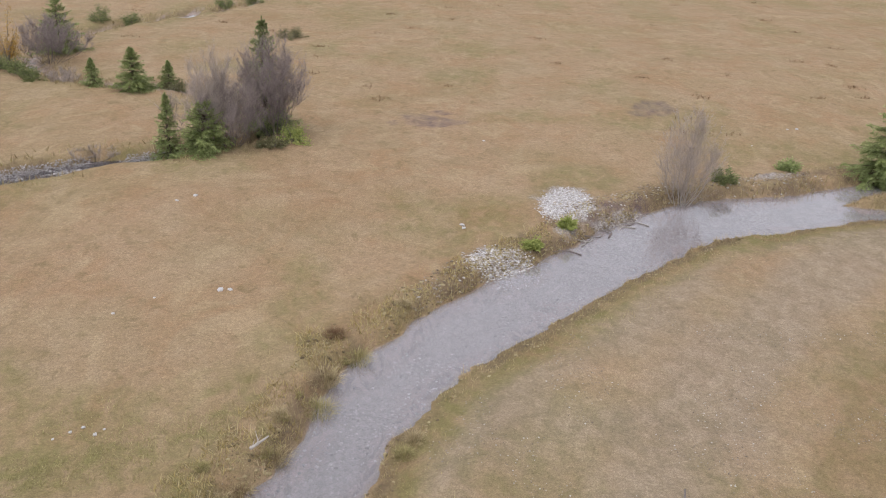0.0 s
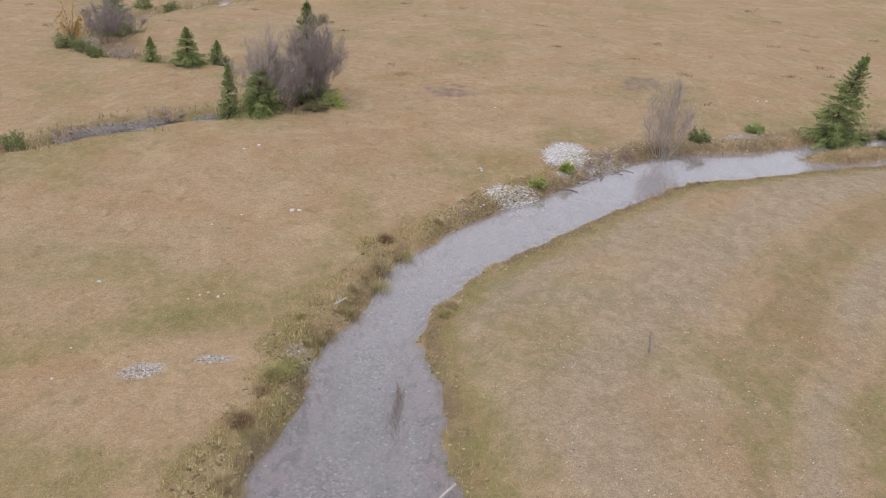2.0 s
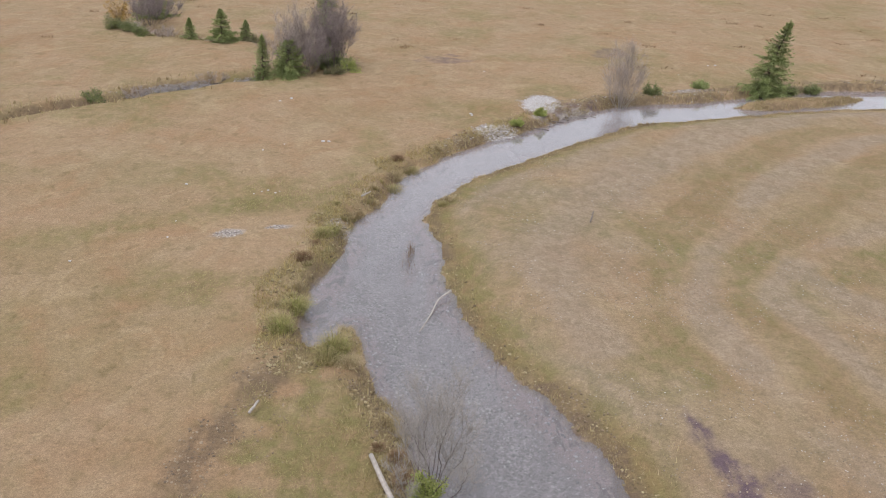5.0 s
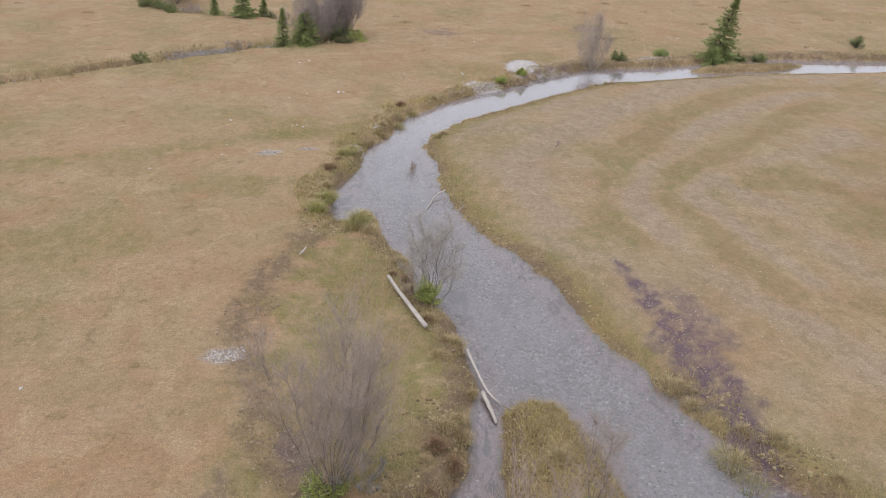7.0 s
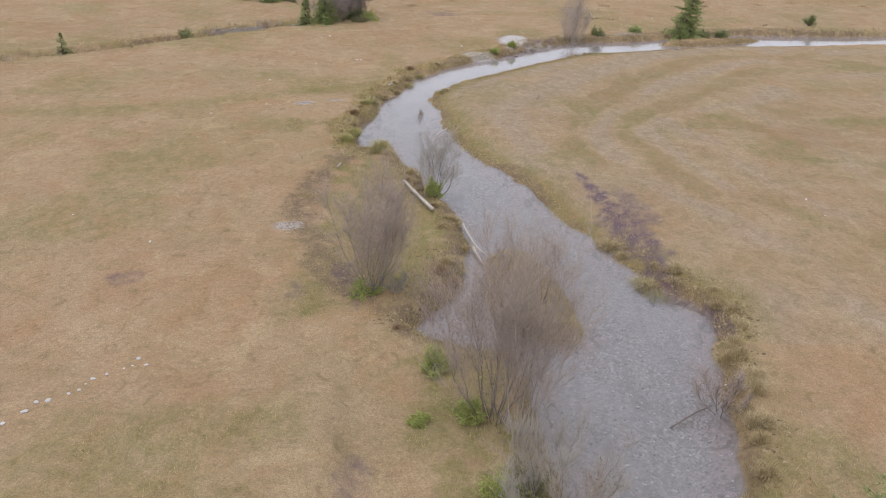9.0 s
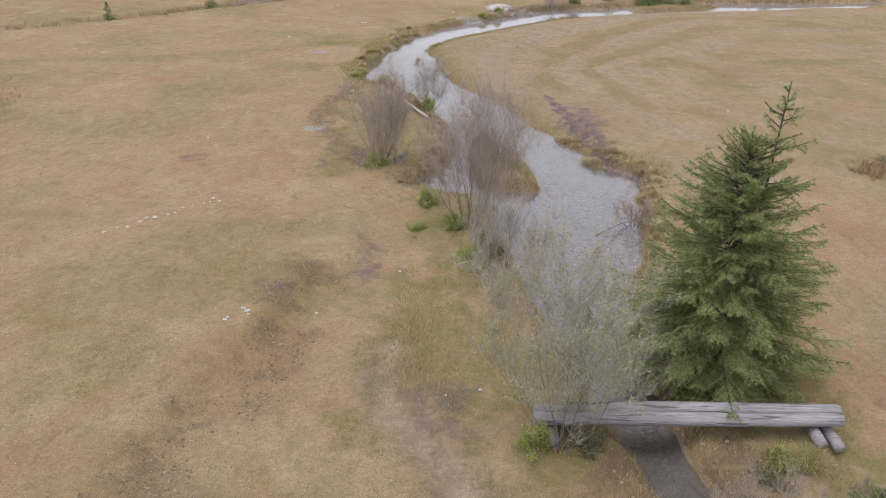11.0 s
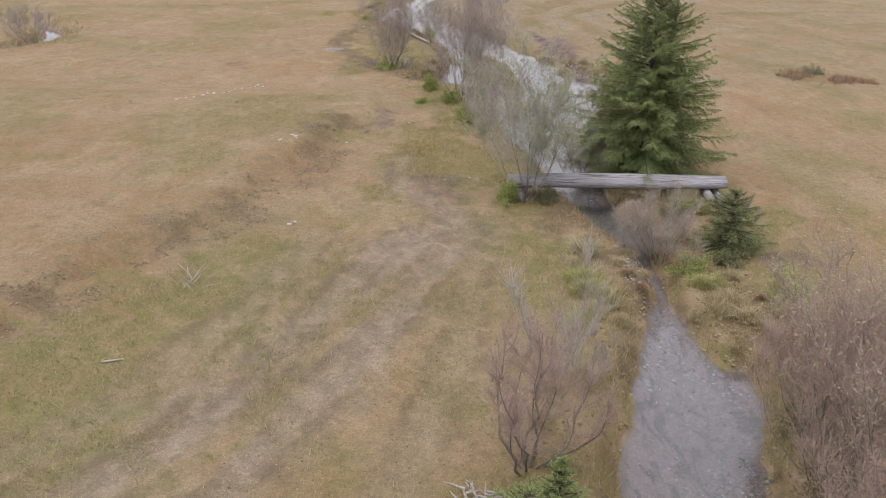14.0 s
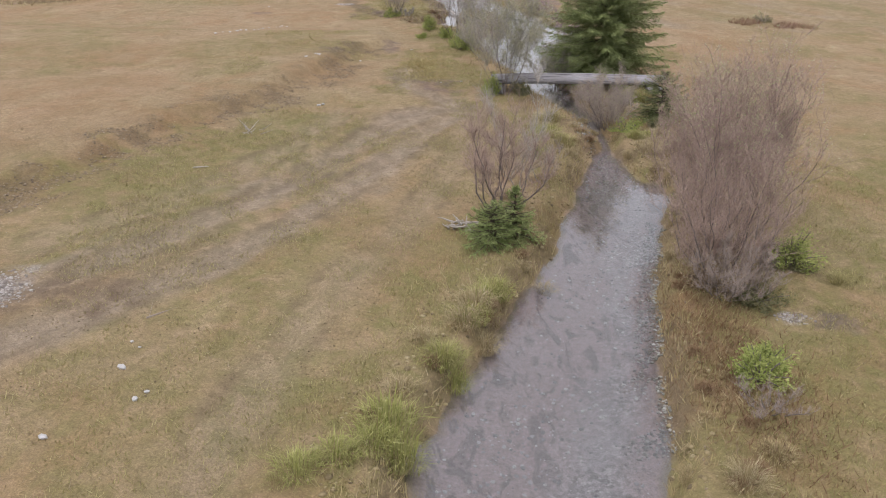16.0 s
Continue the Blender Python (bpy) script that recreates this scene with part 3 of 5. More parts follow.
for lines, gain in ((SWALES, 0.8), (OLIVES, -0.8)):
    for line in lines:
        arcs = arcs + gain * np.exp(-(((line_distance(x, y, line) + 0.45 * fbm(x, y, 1.6, 3, 2.0)) / (0.42 + 0.025 * np.maximum(y, 0))) ** 2))
arcs = arcs + 0.25 * step(4.6, 3.2, d) - 0.45 * blob(x, y, 10.6, 9.2, 2.6, 1.5, 35, 0.8)
across, along = 0.9 * x - 0.43 * y, 0.43 * x + 0.9 * y
rutted = np.full(len(x), 9.0)
for line in TRACKS[:2]:
    rutted = np.minimum(rutted, line_distance(x, y, line))
rutted = step(0.95, 0.3, rutted + 0.5 * fbm(x, y, 1.5, 2, 9.0)) * (y < -19)
ruts = fbm(across, along / 7, 0.42, 3, 5.0)
v = np.maximum(v, 0.75 * rutted * step(0.0, 0.3, ruts))
pale[near] = np.clip(v + bar_side * (0.12 + 0.55 * step(-0.05, 0.6, arcs)) * step(0.5, 1.3, d), 0, 0.85)
rust[near] = np.clip(bar_side * step(0.9, 0.3, d) * 0.9 + 0.5 * step(0.1, 0.4, fbm(x, y, 2.0, 3, 12.0)) * (y < -18) + bar_side * step(0.05, 0.5, -arcs) * step(2.0, 4.0, d) * 0.75 + blob(x, y, 14, 9, 2.2, 4.0, -20, 1.0) * 0.7 + 0.65 * np.exp(-(((line_distance(x, y, TERRACE) + 0.9 * fbm(x, y, 1.2, 3)) / 0.8) ** 2)) * (y < -15) + blob(x, y, 14.6, -6.9, 1.6, 1.1) + 0.9 * blob(x, y, 3.9, -37.5, 1.3, 3.2, 12, 1.2) + blob(x, y, -2.6, 14.8, 0.3, 0.3) + step(0.25, 0.5, fbm(x, y, 6.0, 3, 7.0)) * 0.4, 0, 1)
v = np.exp(-((line_distance(x, y, DITCH) + 0.8 * fbm(x, y, 2.0, 2)) / 0.6) ** 2) * 0.7
for b in LUSH:
    v = np.maximum(v, 0.9 * blob(x, y, *b, 1.2))
green[near] = np.clip(v + 0.55 * bar_side * step(1.7, 0.9, d + 0.5 * fbm(x, y, 1.1, 3, 9.0)) + bar_side * (0.12 + 0.4 * step(0.0, 0.4, -arcs)) + 0.7 * step(-19, -27, y) * step(-8.5, -4.5, x) * (0.75 + 1.2 * fbm(x, y, 1.5, 3, 3.0)) + 0.6 * step(0.05, 0.4, fbm(x, y, 3.4, 3, 1.0)) + 0.5 * step(1.6, 0.3, d) * (0.5 + fbm(x, y, 1.2, 2)), 0, 1)
v = np.zeros(len(x))
for b in MUDS:
    v = np.maximum(v, (1.0 if b[3] > 1.45 else 0.6) * blob(x, y, *b, 0.9 if b[3] > 1.45 else 1.3))
mud[near] = np.maximum(v, 0.12 * rutted)
v = np.zeros(len(x))
for b in GRAVELS[:2] + GRAVELS[3:]:
    v = np.maximum(v, blob(x, y, *b, 1.1))
gravel[near] = v
v = 0.6 * np.exp(-(((line_distance(x, y, TERRACE) + 0.9 * fbm(x, y, 1.2, 3) - 0.1) / 0.8) ** 2)) * step(-0.12, 0.3, fbm(x, y, 0.5, 3, 6.0)) * (y < -15)
for k, line in enumerate(TRACKS):
    w = line_distance(x, y, line) + 0.2 * fbm(x, y, 0.8, 3, k)
    v = np.maximum(v, 0.65 * np.exp(-(((w - 0.38) / 0.12) ** 2)) * step(-0.2, 0.2, fbm(x, y, 0.7, 3, 3.0 + k)))
v = v + 0.9 * np.exp(-((line_distance(x, y, SPIT_EDGE) + 0.7 * fbm(x, y, 1.0, 3)) / 0.35) ** 2)
for b in ((-6.4, -35.4, 1.0, 0.9, 0), (3.35, -24.9, 0.35, 1.6, 0), (2.25, -22.6, 0.5, 1.3, 0), (4.6, -22.6, 0.7, 1.0, 0), (5.3, -27.5, 0.7, 1.5, 0), (2.6, -25, 0.3, 1.5, 0)):
    v = np.maximum(v, 0.8 * blob(x, y, *b, 1.3))
v = np.maximum(v, 0.4 * rutted * step(0.05, 0.3, -ruts) * step(-0.25, 0.15, fbm(x, y, 1.3, 2, 2.0)))
north = (x < np.interp(y, OUTER[:60][::-1][:, 1], OUTER[:60][::-1][:, 0]) + 0.3) & (y > 17) & (y < 32) & (x > -1) & (d > 0)
v = np.maximum(v, 0.85 * north * step(1.35, 0.7, d + 0.6 * fbm(x, y, 1.0, 3, 8.0)) * step(-0.35, 0.1, fbm(x, y, 0.6, 3, 2.0)))
spit_shore = (x > -3.0) & (x < 2.6) & (y > -9.5) & (y < 3.4) & (d < 0.9)
v = np.maximum(v, 0.95 * spit_shore * step(0.85, 0.35, d + 0.5 * fbm(x, y, 0.9, 3, 5.0)))
earth[near] = np.clip(v + step(0.4, 0.1, np.abs(d - 0.1)) * step(-0.35, 0.2, fbm(x, y, 0.9, 2, 2.0)) * 0.85, 0, 1)
bed[near] = step(0.0, -0.12, d)
# Shaded pool by the log bridge, put into the bed's colour.
bed_shade = np.zeros(len(GX))
bed_shade[near] = blob(x, y, 3.35, -22.6, 1.0, 1.9, 0, 0.4) * bed[near]
shore = np.zeros(len(GX))
shore[near] = np.maximum(np.maximum(blob(x, y, -0.2, -8.2, 1.7, 1.5, 0, 0.4), np.maximum(blob(x, y, 0.15, -5.4, 0.6, 2.6, 0, 0.4), 0.7 * blob(x, y, -1.7, 9.4, 0.3, 1.6, 0, 0.3))), np.maximum(step(-0.75, -0.2, d + 0.5 * fbm(x, y, 1.6, 3, 6.0)), 0.9 * step(-27, -32, y) * step(0.5, -0.4, x - 2.9 - 0.28 * (y + 33) + 0.8 * fbm(x, y, 1.5, 3, 2.0))))
for key, value in (("earth", earth), ("mud", mud), ("gravel", gravel), ("green", green), ("rust", rust), ("pale", pale), ("bed", bed), ("shore", shore), ("bed_shade", bed_shade)):
    ground.data.attributes.new(key, "FLOAT", "POINT").data.foreach_set("value", value.astype(np.float32))


def water_sheet(name, loop, label):
    lo, hi = loop.min(axis=0) - 1, loop.max(axis=0) + 1
    ax, ay = np.arange(lo[0], hi[0], 0.4), np.arange(lo[1], hi[1], 0.4)
    wx, wy = np.meshgrid(ax, ay)
    keep = area_distance(wx.ravel() + 0.2, wy.ravel() + 0.2, loop).reshape(wx.shape)[:-1, :-1] < 0.8
    ids = np.arange(wx.size).reshape(wx.shape)
    q = np.stack([ids[:-1, :-1], ids[:-1, 1:], ids[1:, 1:], ids[1:, :-1]], -1)[keep]
    used, inv = np.unique(q, return_inverse=True)
    verts = np.stack([wx.ravel(), wy.ravel(), np.full(wx.size, WATER_Z)], 1)[used]
    ob = new(name, arrays_mesh(name, verts, inv.reshape(-1, 4), WATER, True))
    # Clearer by the bridge, so the bed's painted shade shows through.
    cloud_and_sheen = 0.15 + 0.23 * step(7, 17, verts[:, 1]) - 0.06 * step(-27, -32, verts[:, 1]) - 0.07 * blob(verts[:, 0], verts[:, 1], 3.3, -22.6, 1.1, 2.0, 0, 0.2) - 0.07 * blob(verts[:, 0], verts[:, 1], -0.2, -8.0, 1.7, 1.6, 0, 0.3)
    # The higher share upstream stands in for the sky mirrored in far water.
    ob.data.attributes.new("silt", "FLOAT", "POINT").data.foreach_set("value", cloud_and_sheen.astype(np.float32))
    return tagged(ob, label, "stream", kind="structure")


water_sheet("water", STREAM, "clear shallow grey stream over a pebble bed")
water_sheet("water", WEST, "narrow side stream winding through the meadow")
water_sheet("water", POOL, "wider shallow pool of the side stream")
water_sheet("water", POND, "bend of a narrow brook in the meadow")


# ---- plants ----
def rnd_dir(r, spread):
    a, b = r.uniform(0, 2 * math.pi), spread * math.sqrt(r.random())
    return Vector((math.sin(b) * math.cos(a), math.sin(b) * math.sin(a), math.cos(b)))


def limb(r, base, way, length, bend, n=6, lift=0.0):
    """Points of a wavering stem."""
    pts, p, d = [base.copy()], base.copy(), way.normalized()
    for _ in range(n):
        d = (d + Vector((r.gauss(0, bend), r.gauss(0, bend), r.gauss(0, bend) * 0.6 + lift))).normalized()
        p = p + d * (length / n)
        pts.append(p.copy())
    return pts


def at(pts, s):
    k = min(int(s * (len(pts) - 1)), len(pts) - 2)
    f = s * (len(pts) - 1) - k
    return pts[k].lerp(pts[k + 1], f), (pts[k + 1] - pts[k]).normalized()


def shrub(name, label, category, place, tall, wide, stems=9, seed=1, bark=None, twig=None, leaves=None, leaf_count=0, leaf_size=0.05, dense=1.0, thick=0.01, group="", low=0.2, leaf_low=0.0, fine=0.0032, wild=1.0, foot=0.3):
    """A many-stemmed bush of bare twigs with an oval crown, with or without leaves."""
    r = random.Random(seed)
    ob = thing(name, label, category, pose(place[0], place[1], height(*place) - 0.03), group)
    foliage, tips = Shape(), []
    for k in range(stems):
        s, twigs = Shape(), Shape()
        rr = math.sqrt((k + 0.5) / stems)
        a = 2.4 * k + r.uniform(-0.4, 0.4)
        way = Vector((math.cos(a), math.sin(a), 0))
        base = way * wide * foot * rr * r.uniform(0.5, 1.2)
        reach = wide * rr * r.uniform(0.75, 1.2) * 1.12 - base.length
        top = tall * (1.0 - 0.38 * rr * rr) * r.uniform(0.8, 1.03)
        length = math.hypot(top, reach)
        pts, off, drift = [], Vector((0, 0, 0)), Vector((0, 0, 0))
        for i in range(9):
            f = i / 8
            pts.append(base + way * reach * math.sin(f * 1.45) ** 0.9 + Vector((0, 0, top * f)) + off)
            drift = drift * 0.5 + Vector((r.gauss(0, 1), r.gauss(0, 1), 0)) * 0.022 * wild * length
            off = off + drift * 0.75
        t0 = thick * r.uniform(0.75, 1.2)
        s.tube(pts, [t0 * (1 - 0.85 * i / 8) for i in range(9)], 5)
        for _ in range(int(19 * dense)):
            q = low + (1 - low) * r.random() ** 0.75
            p, d = at(pts, min(q, 0.98))
            bl = length * r.uniform(0.16, 0.44) * (1.2 - 0.65 * q)
            bp = limb(r, p, (d * 0.7 + rnd_dir(r, 1.8) * 0.85 * wild + Vector((p.x, p.y, 0)) * (0.3 / max(wide, 0.3))), bl, 0.15, 4, 0.1)
            twigs.tube(bp, [t0 * 0.36, t0 * 0.3, t0 * 0.24, t0 * 0.18, t0 * 0.1], 3)
            for _ in range(int(11 * dense)):
                p2, d2 = at(bp, r.uniform(0.05, 1.0))
                e = p2 + (d2 * 0.6 + rnd_dir(r, 1.7) * 0.7 * wild + Vector((0, 0, 0.55))).normalized() * bl * r.uniform(0.3, 0.9)
                twigs.spike(p2, e, fine)
                tips.append((p2, e))
                for _ in range(2):
                    p3 = p2.lerp(e, r.uniform(0.15, 0.75))
                    twigs.spike(p3, p3 + ((e - p2).normalized() + rnd_dir(r, 1.7) * 0.7).normalized() * (e - p2).length * r.uniform(0.35, 0.75), fine * 0.75)
        stem = part("stem", s, bark, ob)
        tagged(part("twig_spray", twigs, twig, stem, "thin bare twigs"), kind="stuff")
    if leaves and leaf_count:
        tips = [t for t in tips if t[1].z > leaf_low * tall]
        for _ in range(leaf_count):
            p, e = r.choice(tips)
            d = rnd_dir(r, 2.6)
            side = d.orthogonal().normalized()
            foliage.leaf(p.lerp(e, r.uniform(0.3, 1.1)), d, side, leaf_size * r.uniform(0.7, 1.4), leaf_size * r.uniform(0.3, 0.5))
        part("foliage", foliage, leaves, ob, smooth=False)
    return ob


def leafy_bush(name, label, category, place, tall, wide, leaves, seed=1, count=2200, size=0.05, group=""):
    """A low dense bush: short stems under a ragged dome of leaves."""
    r = random.Random(seed)
    ob = thing(name, label, category, pose(place[0], place[1], height(*place) - 0.02), group)
    stems, foliage = Shape(), Shape()
    lobes = [(rnd_dir(r, 1.35), r.uniform(0.55, 1.05)) for _ in range(16)]
    for d, l in lobes:
        tip = Vector((d.x * wide * l, d.y * wide * l, max(d.z, 0.12) * tall * l))
        pts = [Vector((0, 0, 0)), tip * 0.5 + Vector((0, 0, 0.08 * tall)), tip]
        stems.tube(pts, [0.014, 0.009, 0.004], 4)
        for _ in range(count // 16):
            c = tip * r.uniform(0.45, 1.0)
            o = rnd_dir(r, math.pi) * 0.3 * min(tall, wide) * r.random() ** 0.5
            p = c + o
            p.z = max(p.z, 0.02)
            dd = (rnd_dir(r, 2.0) + d * 0.6).normalized()
            foliage.leaf(p, dd, dd.orthogonal().normalized(), size * r.uniform(0.6, 1.4), size * r.uniform(0.3, 0.5))
    part("stem", stems, WILLOW, ob)
    part("crown", foliage, leaves, ob, smooth=False)
    return ob


def spruce_limbs(r, limbs, crown, axis, tall, wide, first, whorl, needle, droop=0.28, fill=1.0, per=6, taper=0.8, ragged=0.22, spray=0.34, skirt=0.6):
    """Limbs in loose whorls with hanging side twigs of needles, round a trunk whose line is axis(z)."""
    z, k = first, 0
    while z < tall * 0.965:
        up = z / tall
        for i in range(max(3, int(per * (1.1 - 0.25 * up) + r.uniform(-0.6, 1.0)))):
            if r.random() > fill:
                continue
            a = 2.4 * i + k * 0.9 + r.uniform(-0.4, 0.4)
            zz = min(z + r.uniform(-0.55, 0.55) * whorl, 0.97 * tall)
            up = max(zz, 0.0) / tall
            length = wide * ((1 - up) ** taper) * r.uniform(1.0 - 2.2 * ragged, 1.0 + ragged) * min(1, skirt + 2.0 * up) + 0.02
            slope = 0.7 * up * up - droop * (1 - up) + r.uniform(-0.9, 0.9) * ragged
            d = Vector((math.cos(a), math.sin(a), slope)).normalized()
            pts, p = [], axis(zz)
            for j in range(6):
                pts.append(p.copy())
                d = (d + Vector((0, 0, -0.06 * (1 - up) if j < 3 else 0.13))).normalized()
                p = p + d * length / 5
            limbs.tube(pts, [0.01 + 0.012 * (1 - up)] + [0.010 * (1 - j / 5) + 0.003 for j in range(1, 6)], 3)
            side = Vector((-math.sin(a), math.cos(a), 0))
            n = max(3, int(length / (needle * 1.5)))
            for j in range(n):
                s = 0.15 + 0.85 * (j + r.random()) / n
                q, t = at(pts, min(s, 0.99))
                for sg in (-1, 1):
                    tl = (spray * length * (1.04 - s) ** 0.6 * r.uniform(0.4, 1.3)) + needle * 1.5 * (1.15 - up)
                    td = (t * r.uniform(0.6, 1.3) + side * sg * r.uniform(0.5, 1.1) + Vector((0, 0, r.uniform(-0.75, 0.3)))).normalized()
                    f = td.cross(Vector((0, 0, 1))).normalized()
                    g = f.cross(td)
                    m = max(2, int(tl / (needle * 0.5)))
                    for h in range(m):
                        c = q + td * tl * (h + 0.3) / m - Vector((0, 0, 0.2 * tl * (h / m) ** 2))
                        for w in range(3):
                            b = 2.1 * w + 0.9 * h + r.uniform(-0.5, 0.5)
                            nd = (td * 0.85 + f * math.cos(b) + g * math.sin(b)).normalized()
                            crown.needle(c, nd, td, needle * r.uniform(0.6, 1.05), needle * 0.34)
                    crown.needle(q + td * tl - Vector((0, 0, 0.2 * tl)) - td * needle, td, f, needle * 1.7, needle * 0.35)
            for h in range(5):
                crown.needle(pts[5] - d * needle * 0.5 * h, (d + rnd_dir(r, 3.1) * 0.7).normalized(), side, needle * 1.2, needle * 0.34)
        z += whorl * r.uniform(0.8, 1.2) * (1.1 - 0.35 * up)
        k += 1


def spruce(name, label, place, tall, wide, seed=1, needle=0.045, whorl=0.25, mat=None, group="", leaner=None, per=6, fill=0.95, droop=0.2, first=0.1, taper=1.0, ragged=0.2, spray=0.34, lean=(0.0, 0.0), skirt=0.6):
    r = random.Random(seed)
    ob = thing(name, label, "spruce tree", pose(place[0], place[1], height(*place) - 0.04), group)
    trunk, limbs, crown = Shape(), Shape(), Shape()

    def axis(z):
        f = z / tall
        return Vector((lean[0] * f + 0.006 * tall * math.sin(9 * f), lean[1] * f, z))

    pts = [axis(tall * i / 8) for i in range(9)]
    trunk.tube(pts, [max(0.006, 0.018 * tall * (1 - i / 8) + 0.002) for i in range(9)], 8)
    spruce_limbs(r, limbs, crown, axis, tall, wide, first, whorl, needle, droop, fill, per, taper, ragged, spray, skirt)
    for i in range(30):
        crown.needle(axis(tall * (0.93 + 0.0024 * i)), rnd_dir(r, 1.1), Vector((1, 0, 0)), needle * (1.1 - 0.012 * i), needle * 0.34)
    part("trunk", trunk, SPRUCEBARK, ob)
    if leaner:
        lead, lx, ly, lt, start = Shape(), *leaner
        lead.tube([Vector((lx * 0.3, ly * 0.3, 0.2)), Vector((lx, ly, lt * 0.6)), Vector((lx + 0.12, ly, lt))], [0.05, 0.03, 0.006], 6)
        part("second_leader", lead, SPRUCEBARK, ob, "thin sparse second top")
        spruce_limbs(r, limbs, crown, lambda z: Vector((lx + 0.12 * max(z / lt - 0.6, 0) / 0.4, ly, z)), lt, 1.35, start, 0.26, needle, 0.3, 0.8, 6, 0.6, 0.3)
    tagged(part("branchwork", limbs, SPRUCEBARK, ob), kind="stuff")
    tagged(part("crown", crown, mat or NEEDLES, ob, "dense green needles", smooth=False), kind="stuff")
    return ob


def tussock(place, tall, wide, mat, label, seed=1, blades=150, group="grass tussocks on the banks"):
    """A clump of arching grass blades."""
    r = random.Random(seed)
    ob = thing("grass_tussock", label, "grass tussock", pose(place[0], place[1], height(*place) - 0.03, 0, 0, seed * 37), group)
    s = Shape()
    for _ in range(blades):
        a, o = r.uniform(0, 2 * math.pi), r.random() ** 0.6
        p = Vector((math.cos(a), math.sin(a), 0)) * wide * 0.55 * o
        out = Vector((math.cos(a + r.gauss(0, 0.5)), math.sin(a + r.gauss(0, 0.5)), 0))
        l = tall * r.uniform(0.6, 1.15) * (1 - 0.35 * o)
        side = Vector((-out.y, out.x, 0)) * r.uniform(0.0026, 0.0048)
        m = p + Vector((0, 0, l * 0.65)) + out * l * 0.22 * (0.4 + o)
        e = p + Vector((0, 0, l * r.uniform(0.6, 0.95))) + out * l * 0.75 * (0.4 + o)
        n = len(s.v)
        s.v += [p - side, p + side, m + side * 0.8, m - side * 0.8, e]
        s.f += [(n, n + 1, n + 2, n + 3), (n + 3, n + 2, n + 4)]
    part("clump", s, mat, ob, smooth=False)
    return ob


def blades_stuff(name, label, px, py, length, width, mat, seed, lean=0.6):
    """Many single grass blades in one mesh."""
    q = np.random.RandomState(seed)
    n = len(px)
    z = on_grid(GZ, px, py)
    a = q.rand(n) * 2 * np.pi
    b = q.rand(n) * 2 * np.pi
    l = length * (0.6 + 0.8 * q.rand(n))
    base = np.stack([px, py, z - 0.01], 1)
    side = np.stack([np.cos(a), np.sin(a), np.zeros(n)], 1) * (width * (0.6 + 0.8 * q.rand(n)))[:, None]
    tip = base + np.stack([np.cos(b) * l * lean * q.rand(n), np.sin(b) * l * lean * q.rand(n), l * (0.6 + 0.4 * q.rand(n))], 1)
    verts = np.stack([base - side, base + side, tip], 1).reshape(-1, 3)
    return tagged(new(name, arrays_mesh(name, verts, np.arange(3 * n).reshape(-1, 3), mat)), label, "grass", kind="stuff")


# ---- the main things ----
spruce("spruce", "tall dark green spruce beside the log bridge", (4.85, -19.15), 4.95, 2.35, 11, 0.06, 0.115, leaner=(0.45, 0.15, 5.8, 4.5), per=13, taper=0.6, droop=0.12, ragged=0.2, spray=0.21, skirt=0.55)
spruce("spruce", "leaning dark green spruce on the outer bank of the bend", (13.9, 28.9), 3.6, 1.25, 12, 0.08, 0.14, mat=YOUNG, per=13, taper=0.8, lean=(0.8, 0.0), ragged=0.24, spray=0.24, skirt=0.8, droop=0.25)
spruce("spruce", "slender green spruce at the edge of the thicket", (-9.4, 28.1), 2.35, 0.62, 13, 0.075, 0.14, YOUNG, per=11, taper=0.85, spray=0.24, skirt=0.8)
spruce("spruce", "bushy dark spruce under bare willows", (-8.2, 28.1), 1.7, 1.05, 14, 0.08, 0.12, YOUNG, per=14, taper=0.6, spray=0.24, skirt=0.8)
spruce("spruce", "dark spruce rising out of bare willows", (-6.9, 31.2), 4.3, 1.25, 15, 0.08, 0.16, per=12, taper=0.8, spray=0.24, skirt=0.8)
spruce("spruce", "small young spruce by the side stream", (-13.2, 35.8), 1.8, 1.0, 16, 0.08, 0.12, YOUNG, per=13, taper=0.85, spray=0.24, skirt=0.9)
spruce("spruce", "tiny young spruce by the side stream", (-15.1, 36.4), 1.15, 0.55, 17, 0.08, 0.11, YOUNG, per=11, spray=0.24, skirt=0.9)
spruce("spruce", "tiny young spruce by the side stream", (-12.2, 37.2), 1.15, 0.55, 18, 0.08, 0.11, YOUNG, per=11, spray=0.24, skirt=0.9)


spruce("spruce", "green spruce behind the amber larch", (-18.9, 42.3), 2.7, 1.3, 19, 0.09, 0.15, YOUNG, per=11, taper=0.8, spray=0.24, skirt=0.8)


